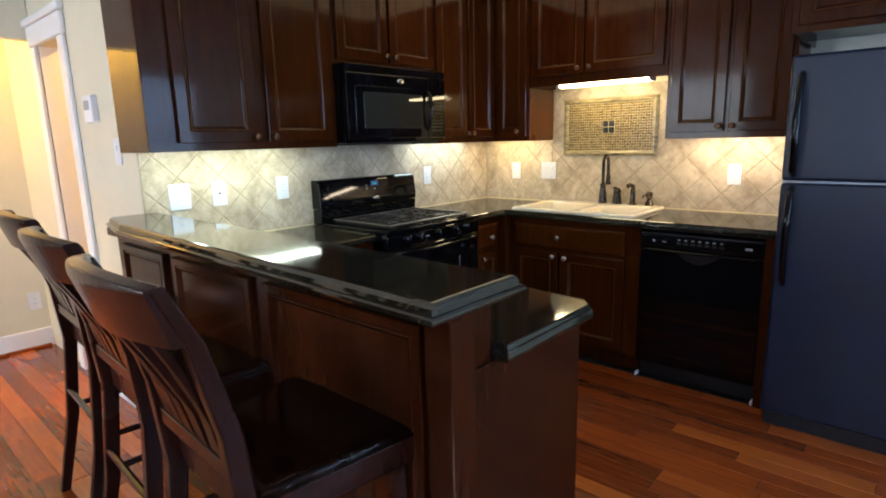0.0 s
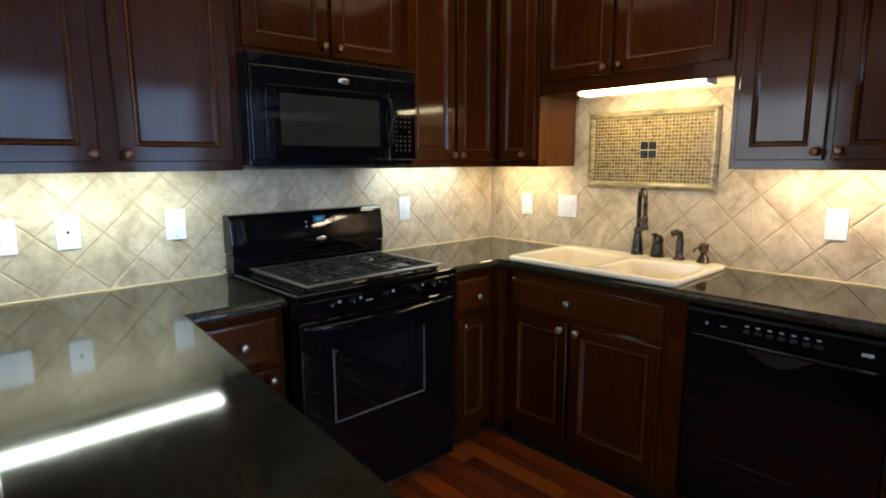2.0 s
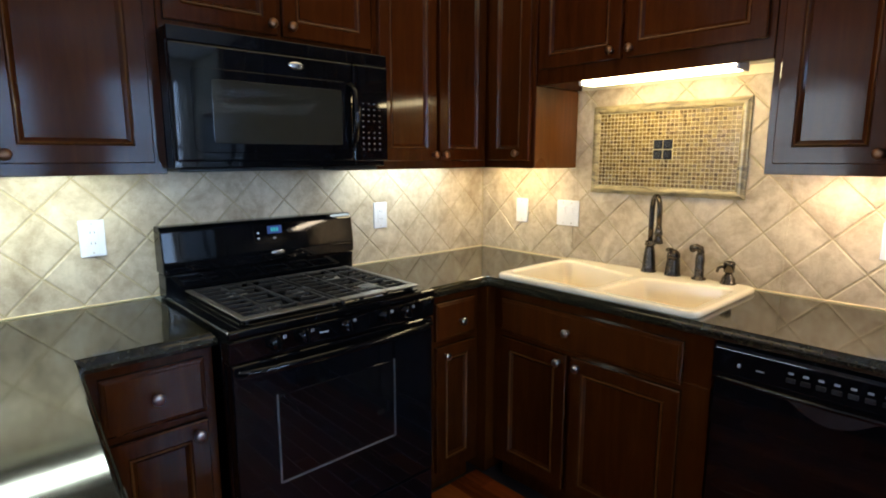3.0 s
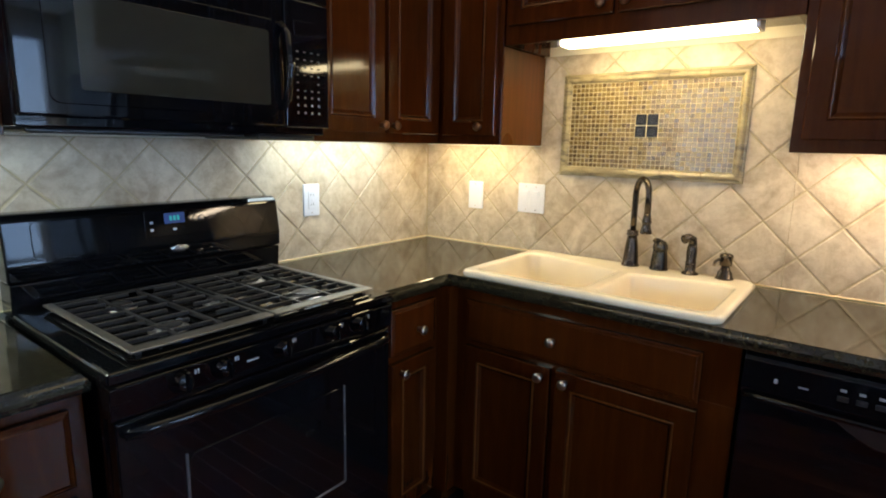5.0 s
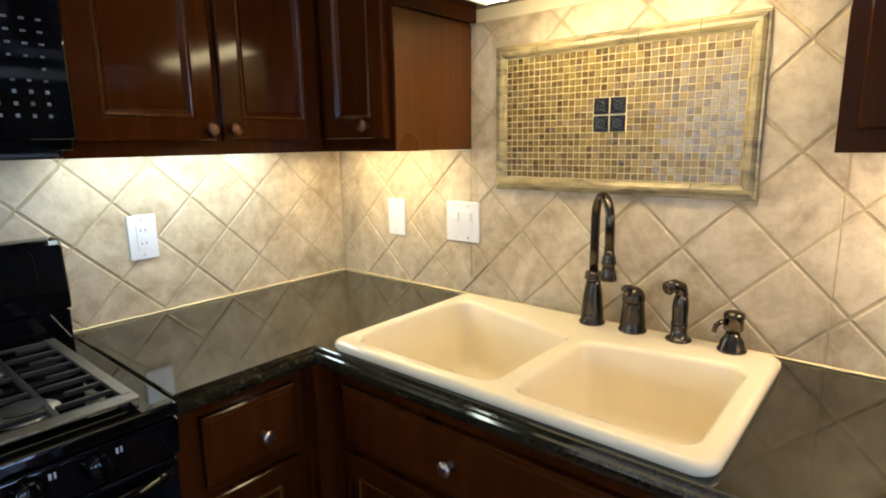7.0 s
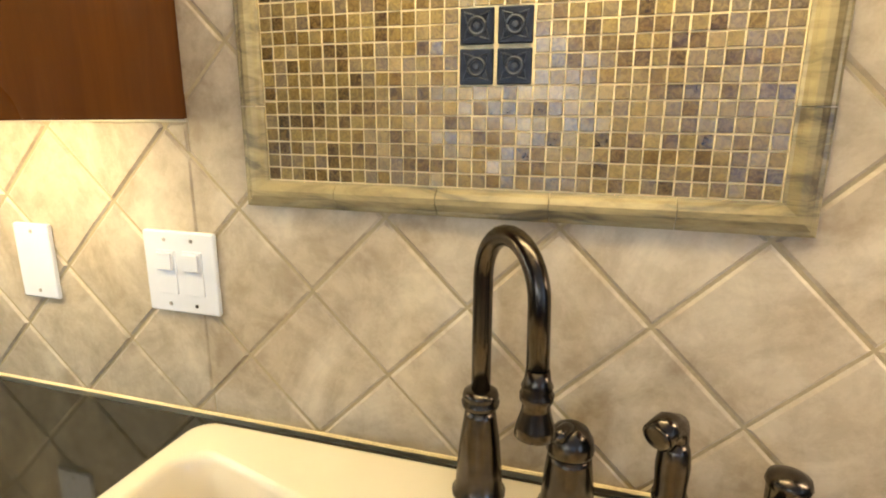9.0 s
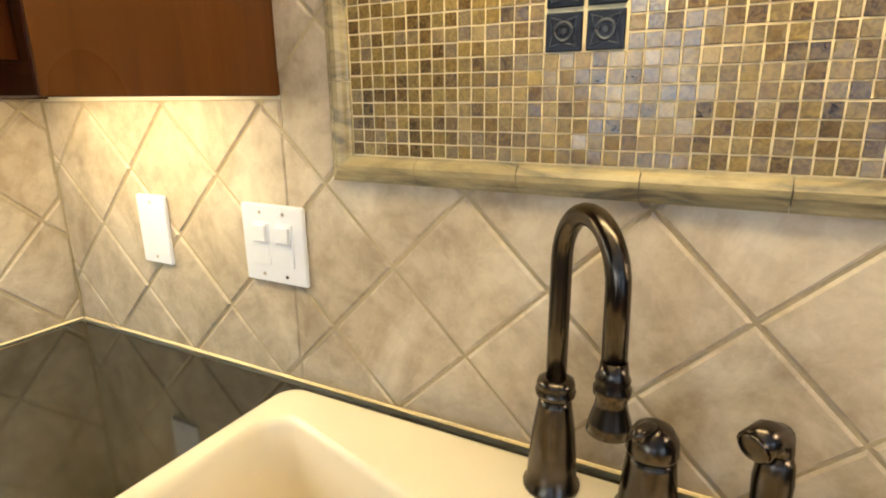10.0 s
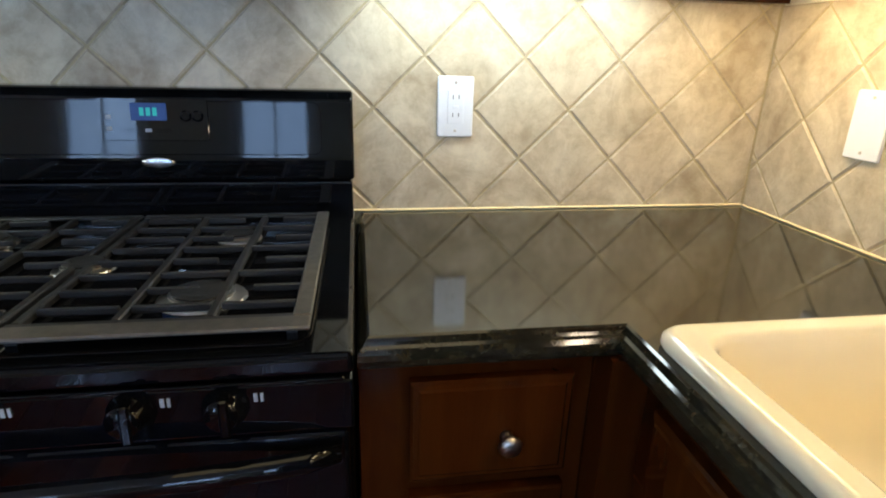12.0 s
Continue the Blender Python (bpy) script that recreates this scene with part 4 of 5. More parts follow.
part("handle", tube([(0.045, -0.779, 1.135), (0.045, -0.812, 1.115), (0.045, -0.830, 0.98), (0.045, -0.826, 0.83), (0.045, -0.808, 0.735), (0.045, -0.779, 0.705)], [0.013, 0.014, 0.015, 0.014, 0.013, 0.012], 12), BLACK, rd, "long black door handle", smooth=True)
part("hinge_cover", box(FW - 0.09, -0.775, 1.6905, FW - 0.02, -0.70, 1.705, 0.004), BLACK_MATTE, fr)


# ---- sink ----
def double_sink():
    """A drop-in double bowl: rounded rim, deck, two rounded bowls with a rib between, one mesh."""
    bm = bmesh.new()

    def loop(x0, y0, x1, y1, r, z, steps=6):
        return [bm.verts.new((x, y, z)) for x, y in rounded_rect(x0, y0, x1, y1, r, steps)]

    def skin(a, b):
        n = len(a)
        for i in range(n):
            bm.faces.new((a[i], a[(i + 1) % n], b[(i + 1) % n], b[i]))

    X0, X1, Y0, Y1 = -0.563, -0.046, -1.434, -0.609
    rim = [loop(X0 + d, Y0 + d, X1 - d, Y1 - d, 0.035 - d * 0.5, z) for d, z in ((0.003, 0.9155), (0.0, 0.921), (0.001, 0.929), (0.006, 0.9345), (0.011, 0.9362), (0.016, 0.936))]
    for a, b in zip(rim, rim[1:]):
        skin(a, b)
    deck = list(rim[-1])
    edges = []
    n = len(deck)
    for i in range(n):
        edges.append(bm.edges.get((deck[i], deck[(i + 1) % n])))
    for y0, y1, x1, cut in ((-1.040, -0.640, -0.110, 0.085), (-1.402, -1.066, -0.150, 0.045)):
        x0, r = -0.530, 0.045
        rings = []
        for d, z in ((0.0, 0.936), (0.003, 0.9355), (0.008, 0.932), (0.011, 0.925), (0.016, 0.88), (0.027, 0.785), (0.033, 0.765), (0.047, 0.7535), (0.10, 0.748)):
            ring = loop(x0 + d, y0 + d, x1 - d, y1 - d, max(r - d * 0.3, 0.03), z)
            # the bowl is cut off beside the taps
            for v in ring:
                near = (v.co.x - (x1 - d - 0.16)) / 0.16
                side = ((y0 + y1) / 2 - v.co.y) / ((y1 - y0) / 2) if y1 > -1.0 else (v.co.y - (y0 + y1) / 2) / ((y1 - y0) / 2)
                if near > 0 and side > 0.1:
                    v.co.x -= cut * min(1, near) * min(1, (side - 0.1) / 0.6) ** 1.5
            rings.append(ring)
        for a, b in zip(rings, rings[1:]):
            skin(a, b)
        c = bm.verts.new(((x0 + x1) / 2, (y0 + y1) / 2, 0.745))
        last = rings[-1]
        for i in range(len(last)):
            bm.faces.new((last[i], last[(i + 1) % len(last)], c))
        first = rings[0]
        for i in range(len(first)):
            edges.append(bm.edges.get((first[i], first[(i + 1) % len(first)])))
    bmesh.ops.triangle_fill(bm, edges=edges, use_beauty=True)
    bmesh.ops.recalc_face_normals(bm, faces=bm.faces)
    return bm


sink = thing("sink", (0, 0, 0), "bisque enamel double-bowl drop-in sink", "sink")
part("basin", double_sink(), BISQUE, sink, smooth=True)
for y in (-0.842, -1.235):
    dr = part("drain", lathe([(0.043, 0.7462), (0.045, 0.7490), (0.040, 0.7500), (0.034, 0.7480), (0.030, 0.7466)], 24, m=Matrix.Translation((-0.355, y, 0))), STEEL, sink, "round steel drain", smooth=True)
    part("strainer", lathe([(0.029, 0.7470), (0.020, 0.7480), (0.006, 0.7485), (0.005, 0.757), (0.008, 0.760), (0.002, 0.761)], 18, m=Matrix.Translation((-0.355, y, 0))), BRONZE, dr, "dark strainer", smooth=True)

# ---- faucet and its companions ----
DECK = 0.9363
fau = thing("faucet", (-0.086, -1.030, DECK), "oil-rubbed bronze gooseneck kitchen faucet", "faucet")
part("base", lathe([(0.031, 0.0), (0.031, 0.004), (0.027, 0.008), (0.026, 0.03), (0.0225, 0.07), (0.018, 0.100), (0.0165, 0.108)], 24), BRONZE, fau, smooth=True)
part("collar", lathe([(0.0165, 0.108), (0.0205, 0.111), (0.0215, 0.116), (0.018, 0.119), (0.0205, 0.123), (0.019, 0.128), (0.0125, 0.131)], 24), BRONZE, fau, smooth=True)
d = Vector((-0.148, -0.134, 0)).normalized()
R = 0.051
pts = [Vector((0, 0, 0.128)), Vector((0, 0, 0.19)), Vector((0, 0, 0.261))]
for i in range(1, 17):
    a = math.pi * i / 16
    pts.append(d * (R - R * math.cos(a)) + Vector((0, 0, 0.261 + R * 1.04 * math.sin(a))))
pts.append(d * (2.05 * R) + Vector((0, 0, 0.190)))
part("gooseneck", tube(pts, [0.0108] * 3 + [0.0106] * 16 + [0.0108], 16), BRONZE, fau, smooth=True)
part("spray_head", lathe([(0.017, 0.138), (0.020, 0.140), (0.018, 0.150), (0.0137, 0.165), (0.0133, 0.172), (0.0158, 0.176), (0.0162, 0.182), (0.014, 0.186), (0.015, 0.190), (0.0125, 0.196), (0.0112, 0.206)], 24,
                         m=Matrix.Translation(d * (2.05 * R) + Vector((0, 0, -0.006)))), BRONZE, fau, "flared spray head", smooth=True)

han = thing("mixer_tap", (-0.084, -1.130, DECK), "oil-rubbed bronze bell-shaped mixer tap beside the faucet", "mixer tap")
part("bell", lathe([(0.032, 0.0), (0.0325, 0.004), (0.029, 0.009), (0.028, 0.03), (0.0245, 0.062), (0.0235, 0.070)], 24), BRONZE, han, smooth=True)
part("cap", lathe([(0.0245, 0.0705), (0.026, 0.075), (0.0245, 0.088), (0.018, 0.099), (0.008, 0.105), (0.002, 0.106)], 24), BRONZE, han, smooth=True)
part("lever", tube([(0.0, 0, 0.095), (-0.014, 0.004, 0.106), (-0.030, 0.010, 0.108), (-0.037, 0.012, 0.104)], [0.008, 0.0075, 0.007, 0.006], 12), BRONZE, han, "short curved lever", smooth=True)

spr = thing("side_sprayer", (-0.083, -1.234, DECK), "oil-rubbed bronze side sprayer in its holder", "sprayer")
part("holder", lathe([(0.027, 0.0), (0.028, 0.003), (0.024, 0.007), (0.0175, 0.010), (0.0165, 0.030), (0.018, 0.036)], 22), BRONZE, spr, smooth=True)
part("stem", lathe([(0.0165, 0.0365), (0.018, 0.041), (0.016, 0.046), (0.0175, 0.075), (0.0155, 0.095), (0.012, 0.104)], 22), BRONZE, spr, smooth=True)
part("spray_head", tube([(0, 0, 0.085), (0.003, 0, 0.105), (0.0, 0.002, 0.119), (-0.014, 0.011, 0.126), (-0.030, 0.021, 0.121)], [0.0125, 0.014, 0.0145, 0.0145, 0.016], 14), BRONZE, spr, "angled spray head", smooth=True)
part("spray_face", lathe([(0.0155, 0.0), (0.012, 0.003), (0.004, 0.0025)], 18, m=look((-0.0305, 0.0213, 0.1208), (0.2, -0.13, 0.19)) @ Matrix.Rotation(0, 4, "X")), BRONZE, spr, "ringed metal spray face", smooth=True)

soap = thing("soap_dispenser", (-0.080, -1.341, DECK), "oil-rubbed bronze soap dispenser pump", "soap dispenser")
part("base", lathe([(0.0285, 0.0), (0.0285, 0.004), (0.025, 0.007), (0.0225, 0.022), (0.015, 0.033), (0.0125, 0.043)], 22), BRONZE, soap, smooth=True)
part("pump_head", lathe([(0.0125, 0.0432), (0.019, 0.046), (0.0195, 0.070), (0.0215, 0.0745), (0.0195, 0.082), (0.011, 0.0865), (0.002, 0.088)], 22), BRONZE, soap, smooth=True)
part("spout", tube([(-0.012, 0.008, 0.062), (-0.026, 0.017, 0.067), (-0.038, 0.024, 0.062), (-0.042, 0.027, 0.046)], [0.006, 0.0055, 0.0055, 0.005], 12), BRONZE, soap, "small curved spout", smooth=True)


# ---- wall plates ----
def wall_plate(name, place, label, gangs, kind, finish=None, wide=0.0):
    """A cover plate on the tiled wall: x across, local -y out of the wall, centred."""
    w = 0.074 + 0.048 * (gangs - 1) + wide
    p = thing(name, place, label, "wall plate", "wall plates")
    part("cover", front_plate(-w / 2, -0.0605, w / 2, 0.0605, 0.0, 0.006, 0.004, 0.0025), finish or WHITE, p)
    for g in range(gangs):
        cx = (g - (gangs - 1) / 2) * 0.046
        if kind == "toggle":
            part("rocker", front_plate(cx - 0.0165, -0.033, cx + 0.0165, 0.033, -0.006, 0.0015, 0.002, 0.0008), WHITE, p)
            part("switch", box(cx - 0.013, -0.0125, 0.004, cx + 0.013, -0.0076, 0.030, 0.0015, 1), WHITE, p)
        elif kind == "outlet":
            part("receptacle", front_plate(cx - 0.0165, -0.034, cx + 0.0165, 0.034, -0.006, 0.0015, 0.003, 0.0008), WHITE, p)
            for z in (-0.018, 0.018):
                for dx in (-0.0065, 0.0055):
                    part("slot", box(cx + dx, -0.0082, z - 0.002, cx + dx + 0.0016, -0.0074, z + 0.006), SLOT, p)
            part("reset_button", box(cx - 0.006, -0.0090, -0.003, cx + 0.006, -0.0076, 0.003, 0.0005, 1), WHITE, p)
        elif kind == "jack":
            part("jack", lathe([(0.0055, 0.0), (0.005, 0.004), (0.003, 0.0045)], 12, m=pose(cx, -0.006, 0.0, 90, 0, 0)), SLOT, p, "small dark jack")
        for z in (-0.048, 0.048):
            part("screw", lathe([(0.003, 0.0), (0.0028, 0.0009), (0.001, 0.001)], 10, m=pose(cx, -0.006, z, 90, 0, 0)), NICKEL, p)
    return p


F = -0.0088
wall_plate("wall_plate", face_pose(-2.421, F, 1.142, "-y"), "white wide outlet cover on the tiled wall", 1, "outlet", None, 0.026)
wall_plate("wall_plate", face_pose(-2.226, F, 1.143, "-y"), "white cover plate with a small jack", 1, "jack")
wall_plate("wall_plate", face_pose(-1.866, F, 1.142, "-y"), "white outlet cover beside the stove", 1, "outlet")
wall_plate("wall_plate", face_pose(-0.706, F, 1.135, "-y"), "white outlet cover on the tiled wall near the corner", 1, "outlet")
wall_plate("wall_plate", face_pose(F, -0.292, 1.135, "-x"), "white single switch plate on the tiled wall", 1, "blank")
wall_plate("wall_plate", face_pose(F, -0.571, 1.140, "-x"), "white double switch plate beside the sink", 2, "toggle")
wall_plate("wall_plate", face_pose(F, -1.805, 1.139, "-x"), "white outlet cover near the fridge", 1, "outlet")
wall_plate("wall_plate", face_pose(-2.7322, -1.18, 0.66, "-x"), "dark brown outlet cover on the peninsula back", 1, "blank", BLACK_MATTE)
wall_plate("wall_plate", face_pose(-2.66, 1.9685, 0.336, "-y"), "white outlet cover low on the hall wall", 1, "outlet")
wall_plate("wall_plate", face_pose(-2.5865, 0.204, 1.36, "-x"), "white light switch on the cream wall", 1, "toggle")
th = thing("thermostat", face_pose(-2.5865, 0.455, 1.566, "-x"), "white thermostat on the cream wall", "thermostat")
part("body", front_plate(-0.06, -0.065, 0.06, 0.065, 0.0, 0.028, 0.01, 0.006), WHITE, th)
part("screen", front_plate(-0.045, -0.005, 0.03, 0.04, -0.028, 0.0015, 0.003, 0.0006), SEAM, th, "grey display")


# ---- bar chairs ----
SEAT_WOOD = wood_material("glossy_seat_wood", (0.012, 0.0045, 0.0025), (0.022, 0.007, 0.0035), (0.036, 0.011, 0.005), (6, 18, 6), (0.12, 0.2), 0.3)
def bar_chair():
    """A dark wooden bar chair in its own frame: seat towards +x, back at -x."""
    c = thing("bar_chair", (0, 0, 0), "dark wooden bar chair with a slatted curved back", "chair", "bar chairs")
    W2, SEAT = 0.205, 0.675
    part("seat_frame", prism([(-0.20, -0.215), (0.175, -0.245), (0.2, -0.215), (0.2, 0.215), (0.175, 0.245), (-0.20, 0.215)], SEAT - 0.075, SEAT - 0.012, 0.004), CHAIR_WOOD, c)
    seat = bmesh.new()
    n = 10
    grid = []
    for i in range(n + 1):
        row = []
        for j in range(n + 1):
            u, v = i / n, j / n
            x = -0.205 + 0.425 * u
            w = 0.222 + 0.034 * u
            z = SEAT + 0.012 * (1 - (2 * u - 1) ** 6) * (1 - (2 * v - 1) ** 6) - 0.010
            row.append(seat.verts.new((x, (2 * v - 1) * w, z)))
        grid.append(row)
    for i in range(n):
        for j in range(n):
            seat.faces.new((grid[i][j], grid[i + 1][j], grid[i + 1][j + 1], grid[i][j + 1]))
    bmesh.ops.solidify(seat, geom=list(seat.faces), thickness=0.004)
    part("seat", seat, SEAT_WOOD, c, "glossy saddle-shaped wooden seat", smooth=True)
    for s in (-1, 1):
        part("front_leg", tube([(0.16, s * 0.20, SEAT - 0.03), (0.165, s * 0.205, 0.3), (0.175, s * 0.21, 0.0)], [0.024, 0.022, 0.019], 8), CHAIR_WOOD, c)
        bm = bmesh.new()
        rings = []
        for x, y, z, a, b in ((-0.30, 0.205, 0.0, 0.017, 0.015), (-0.235, 0.195, 0.30, 0.021, 0.016), (-0.205, 0.185, 0.60, 0.023, 0.017), (-0.225, 0.190, 0.80, 0.021, 0.016),
                              (-0.275, 0.200, 0.98, 0.018, 0.015), (-0.325, 0.205, 1.08, 0.014, 0.013)):
            rings.append([bm.verts.new((x + p * a, s * y + q * b, z)) for p, q in ((-1, -1), (1, -1), (1, 1), (-1, 1))])
        for r0, r1 in zip(rings, rings[1:]):
            for i in range(4):
                bm.faces.new((r0[i], r0[(i + 1) % 4], r1[(i + 1) % 4], r1[i]))
        bm.faces.new(rings[0])
        bm.faces.new(rings[-1])
        bmesh.ops.recalc_face_normals(bm, faces=bm.faces)
        bmesh.ops.bevel(bm, geom=[e for e in bm.edges if abs(e.verts[0].co.z - e.verts[1].co.z) > 0.05], offset=0.005, segments=2, profile=0.5, affect="EDGES")
        part("back_post", bm, CHAIR_WOOD, c)
        part("side_stretcher", tube([(-0.225, s * 0.193, 0.33), (0.165, s * 0.205, 0.33)], 0.011, 8), CHAIR_WOOD, c)
    # the bowed top rail
    bm = bmesh.new()
    rings = []
    for i in range(17):
        v = i / 16 * 2 - 1
        bow = -0.045 * (1 - v * v)
        y = v * 0.215
        rings.append([bm.verts.new(p) for p in ((-0.312 + bow, y, 0.985), (-0.288 + bow, y, 0.985), (-0.305 + bow, y, 1.085 - 0.012 * abs(v)), (-0.315 + bow, y, 1.101 - 0.014 * v * v), (-0.345 + bow, y, 1.099 - 0.014 * v * v), (-0.346 + bow, y, 1.08))])
    for r0, r1 in zip(rings, rings[1:]):
        for i in range(6):
            bm.faces.new((r0[i], r0[(i + 1) % 6], r1[(i + 1) % 6], r1[i]))
    bm.faces.new(rings[0])
    bm.faces.new(rings[-1])
    bmesh.ops.recalc_face_normals(bm, faces=bm.faces)
    bmesh.ops.bevel(bm, geom=[e for e in bm.edges if abs(e.verts[0].co.y - e.verts[1].co.y) > 0.005], offset=0.004, segments=2, profile=0.5, affect="EDGES")
    part("top_rail", bm, CHAIR_WOOD, c, "bowed glossy top rail", smooth=False)
    part("lower_rail", box(-0.232, -0.175, 0.705, -0.208, 0.175, 0.742, 0.004), CHAIR_WOOD, c)
    for j in range(5):
        v = (j - 2) / 2
        y0, y1 = v * 0.125, v * 0.14
        bow = -0.045 * (1 - v * v * 0.45)
        bm = bmesh.new()
        rings = []
        for x, y, z in ((-0.220, y0, 0.735), (-0.232 + bow * 0.3, (y0 + y1) / 2, 0.82), (-0.268 + bow * 0.7, y1, 0.92), (-0.300 + bow, y1, 0.995)):
            rings.append([bm.verts.new((x + p * 0.007, y + q * 0.023, z)) for p, q in ((-1, -1), (1, -1), (1, 1), (-1, 1))])
        for r0, r1 in zip(rings, rings[1:]):
            for i in range(4):
                bm.faces.new((r0[i], r0[(i + 1) % 4], r1[(i + 1) % 4], r1[i]))
        bm.faces.new(rings[0])
        bm.faces.new(rings[-1])
        bmesh.ops.recalc_face_normals(bm, faces=bm.faces)
        part("back_slat", bm, CHAIR_WOOD, c)
    part("foot_rail", box(0.155, -0.20, 0.22, 0.182, 0.20, 0.25, 0.004), CHAIR_WOOD, c)
    part("back_stretcher", tube([(-0.235, -0.19, 0.40), (-0.235, 0.19, 0.40)], 0.011, 8), CHAIR_WOOD, c)
    return c


chair = bar_chair()
for piece in chair.children:
    piece.data.transform(Matrix.Diagonal((1, 1, 1.07, 1)))
chair.matrix_basis = pose(-2.89, -1.575, 0, 0, 0, -3)
copy_thing(chair, pose(-2.84, -0.975, 0, 0, 0, -3))
copy_thing(chair, pose(-2.78, -0.345, 0, 0, 0, -3))


# ---- tiled walls ----
def clip(poly, inside, cross):
    out = []
    for i in range(len(poly)):
        a, b = poly[i - 1], poly[i]
        if inside(b):
            if not inside(a):
                out.append(cross(a, b))
            out.append(b)
        elif inside(a):
            out.append(cross(a, b))
    return out


def clip_rect(poly, u0, u1, v0, v1):
    for axis, value, sign in ((0, u0, 1), (0, u1, -1), (1, v0, 1), (1, v1, -1)):
        def inside(p):
            return (p[axis] - value) * sign >= -1e-9

        def cross(a, b):
            k = (value - a[axis]) / (b[axis] - a[axis])
            return (a[0] + (b[0] - a[0]) * k, a[1] + (b[1] - a[1]) * k)

        poly = clip(poly, inside, cross) if poly else poly
    return poly


def tile_mesh(poly, m, lift):
    """A bevelled tile over a flat outline; local z points out of the wall."""
    bm = bmesh.new()
    cx, cy = sum(p[0] for p in poly) / len(poly), sum(p[1] for p in poly) / len(poly)

    def ring(d, z):
        r = []
        for x, y in poly:
            v = Vector((cx - x, cy - y))
            v = v.normalized() * min(d, v.length * 0.5) if v.length > 1e-6 else v
            r.append(bm.verts.new(m @ Vector((x + v.x, y + v.y, z))))
        return r

    a, b, c = ring(0, 0.0025), ring(0.0006, lift - 0.0028), ring(0.0055, lift)
    n = len(poly)
    for p, q in ((a, b), (b, c)):
        for i in range(n):
            bm.faces.new((p[i], p[(i + 1) % n], q[(i + 1) % n], q[i]))
    bm.faces.new(c)
    bmesh.ops.recalc_face_normals(bm, faces=bm.faces)
    return bm


def diamond_tiles(parent, m, u_phase, v_phase, pitch, rects, seed):
    """Square tiles set on their points; u runs along the wall, v up; rects: u0, u1, v0, v1."""
    rnd = random.Random(seed)
    half = pitch / 2 - 0.0024
    for i in range(-30, 31):
        for j in range(-30, 31):
            if (i + j) % 2 == 0:
                continue
            cu, cv = u_phase + i * pitch / 2, v_phase + j * pitch / 2
            for u0, u1, v0, v1 in rects:
                if cu + half < u0 or cu - half > u1 or cv + half < v0 or cv - half > v1:
                    continue
                poly = clip_rect([(cu + half, cv), (cu, cv + half), (cu - half, cv), (cu, cv - half)], u0, u1, v0, v1)
                if len(poly) < 3:
                    continue
                area = abs(sum(poly[k - 1][0] * poly[k][1] - poly[k][0] * poly[k - 1][1] for k in range(len(poly)))) / 2
                if area > 0.00012:
                    part("tile", tile_mesh(poly, m, 0.0075 + rnd.uniform(-0.0006, 0.0006)), STONE, parent)


M_STOVE = Matrix(((1, 0, 0, 0), (0, 0, -1, 0), (0, 1, 0, 0), (0, 0, 0, 1)))
M_SINK = Matrix(((0, 0, -1, 0), (-1, 0, 0, 0), (0, 1, 0, 0), (0, 0, 0, 1)))
bs = thing("backsplash_stove", (0, 0, 0), "beige stone tiles laid diagonally behind the stove", "backsplash", kind="structure")
part("grout_bed", box(-2.583, -0.0046, 0.9155, -0.0001, -0.0004, 1.3545), GROUT, bs)
part("caulk_line", box(-2.583, -0.0125, 0.9153, -0.01, -0.0058, 0.9205, 0.002, 1), MOSAIC_GROUT, bs)
diamond_tiles(bs, M_STOVE, -0.460, 1.130, 0.2068, [(-2.582, -0.0085, 0.919, 1.3535)], 1)
bk = thing("backsplash_sink", (0, 0, 0), "beige stone tiles laid diagonally behind the sink", "backsplash", kind="structure")
part("grout_bed", box(-0.0046, -2.166, 0.9155, -0.0004, -0.0058, 1.351), GROUT, bk)
part("grout_bed", box(-0.0046, -1.498, 1.3512, -0.0004, -0.6000, 1.699), GROUT, bk)
part("caulk_line", box(-0.0125, -2.163, 0.9153, -0.0058, -0.013, 0.9205, 0.002, 1), MOSAIC_GROUT, bk)
diamond_tiles(bk, M_SINK, 0.778, 1.130, 0.2145, [(0.0095, 0.5998, 0.919, 1.3505), (0.6000, 1.4975, 0.919, 1.698), (1.4977, 2.165, 0.919, 1.350)], 2)

# ---- mosaic panel ----
mo = thing("mosaic_panel", (0, 0, 0), "framed mosaic panel of amber glass tiles on the wall", "mosaic panel")
MY0, MY1, MZ0, MZ1, BW = -1.350, -0.694, 1.245, 1.624, 0.034
part("mosaic_bed", box(-0.0125, MY0 + 0.02, MZ0 + 0.02, -0.0083, MY1 - 0.02, MZ1 - 0.02), MOSAIC_GROUT, mo)


def border_piece(p0, p1, inward, miter0, miter1):
    """A half-round liner from p0 to p1 (y, z); inward: the way to the panel's middle."""
    bm = bmesh.new()
    along = (Vector(p1) - Vector(p0)).normalized()
    prof = [(0.0, 0.0), (0.0, 0.006), (0.003, 0.0085), (0.006, 0.0085), (0.009, 0.012), (0.015, 0.0165), (0.022, 0.017), (0.028, 0.0135), (0.031, 0.009), (BW, 0.008), (BW, 0.0)]
    rings = []
    for p, miter in ((p0, miter0), (p1, -miter1)):
        r = []
        for w, h in prof:
            q = Vector(p) + Vector(inward) * w + along * (w * miter)
            r.append(bm.verts.new((-0.0085 - h, q.x, q.y)))
        rings.append(r)
    n = len(prof)
    for i in range(n):
        bm.faces.new((rings[0][i], rings[0][(i + 1) % n], rings[1][(i + 1) % n], rings[1][i]))
    bm.faces.new(rings[0])
    bm.faces.new(rings[1])
    bmesh.ops.recalc_face_normals(bm, faces=bm.faces)
    return part("border_tile", bm, BORDER, mo, "glazed marbled border tile")


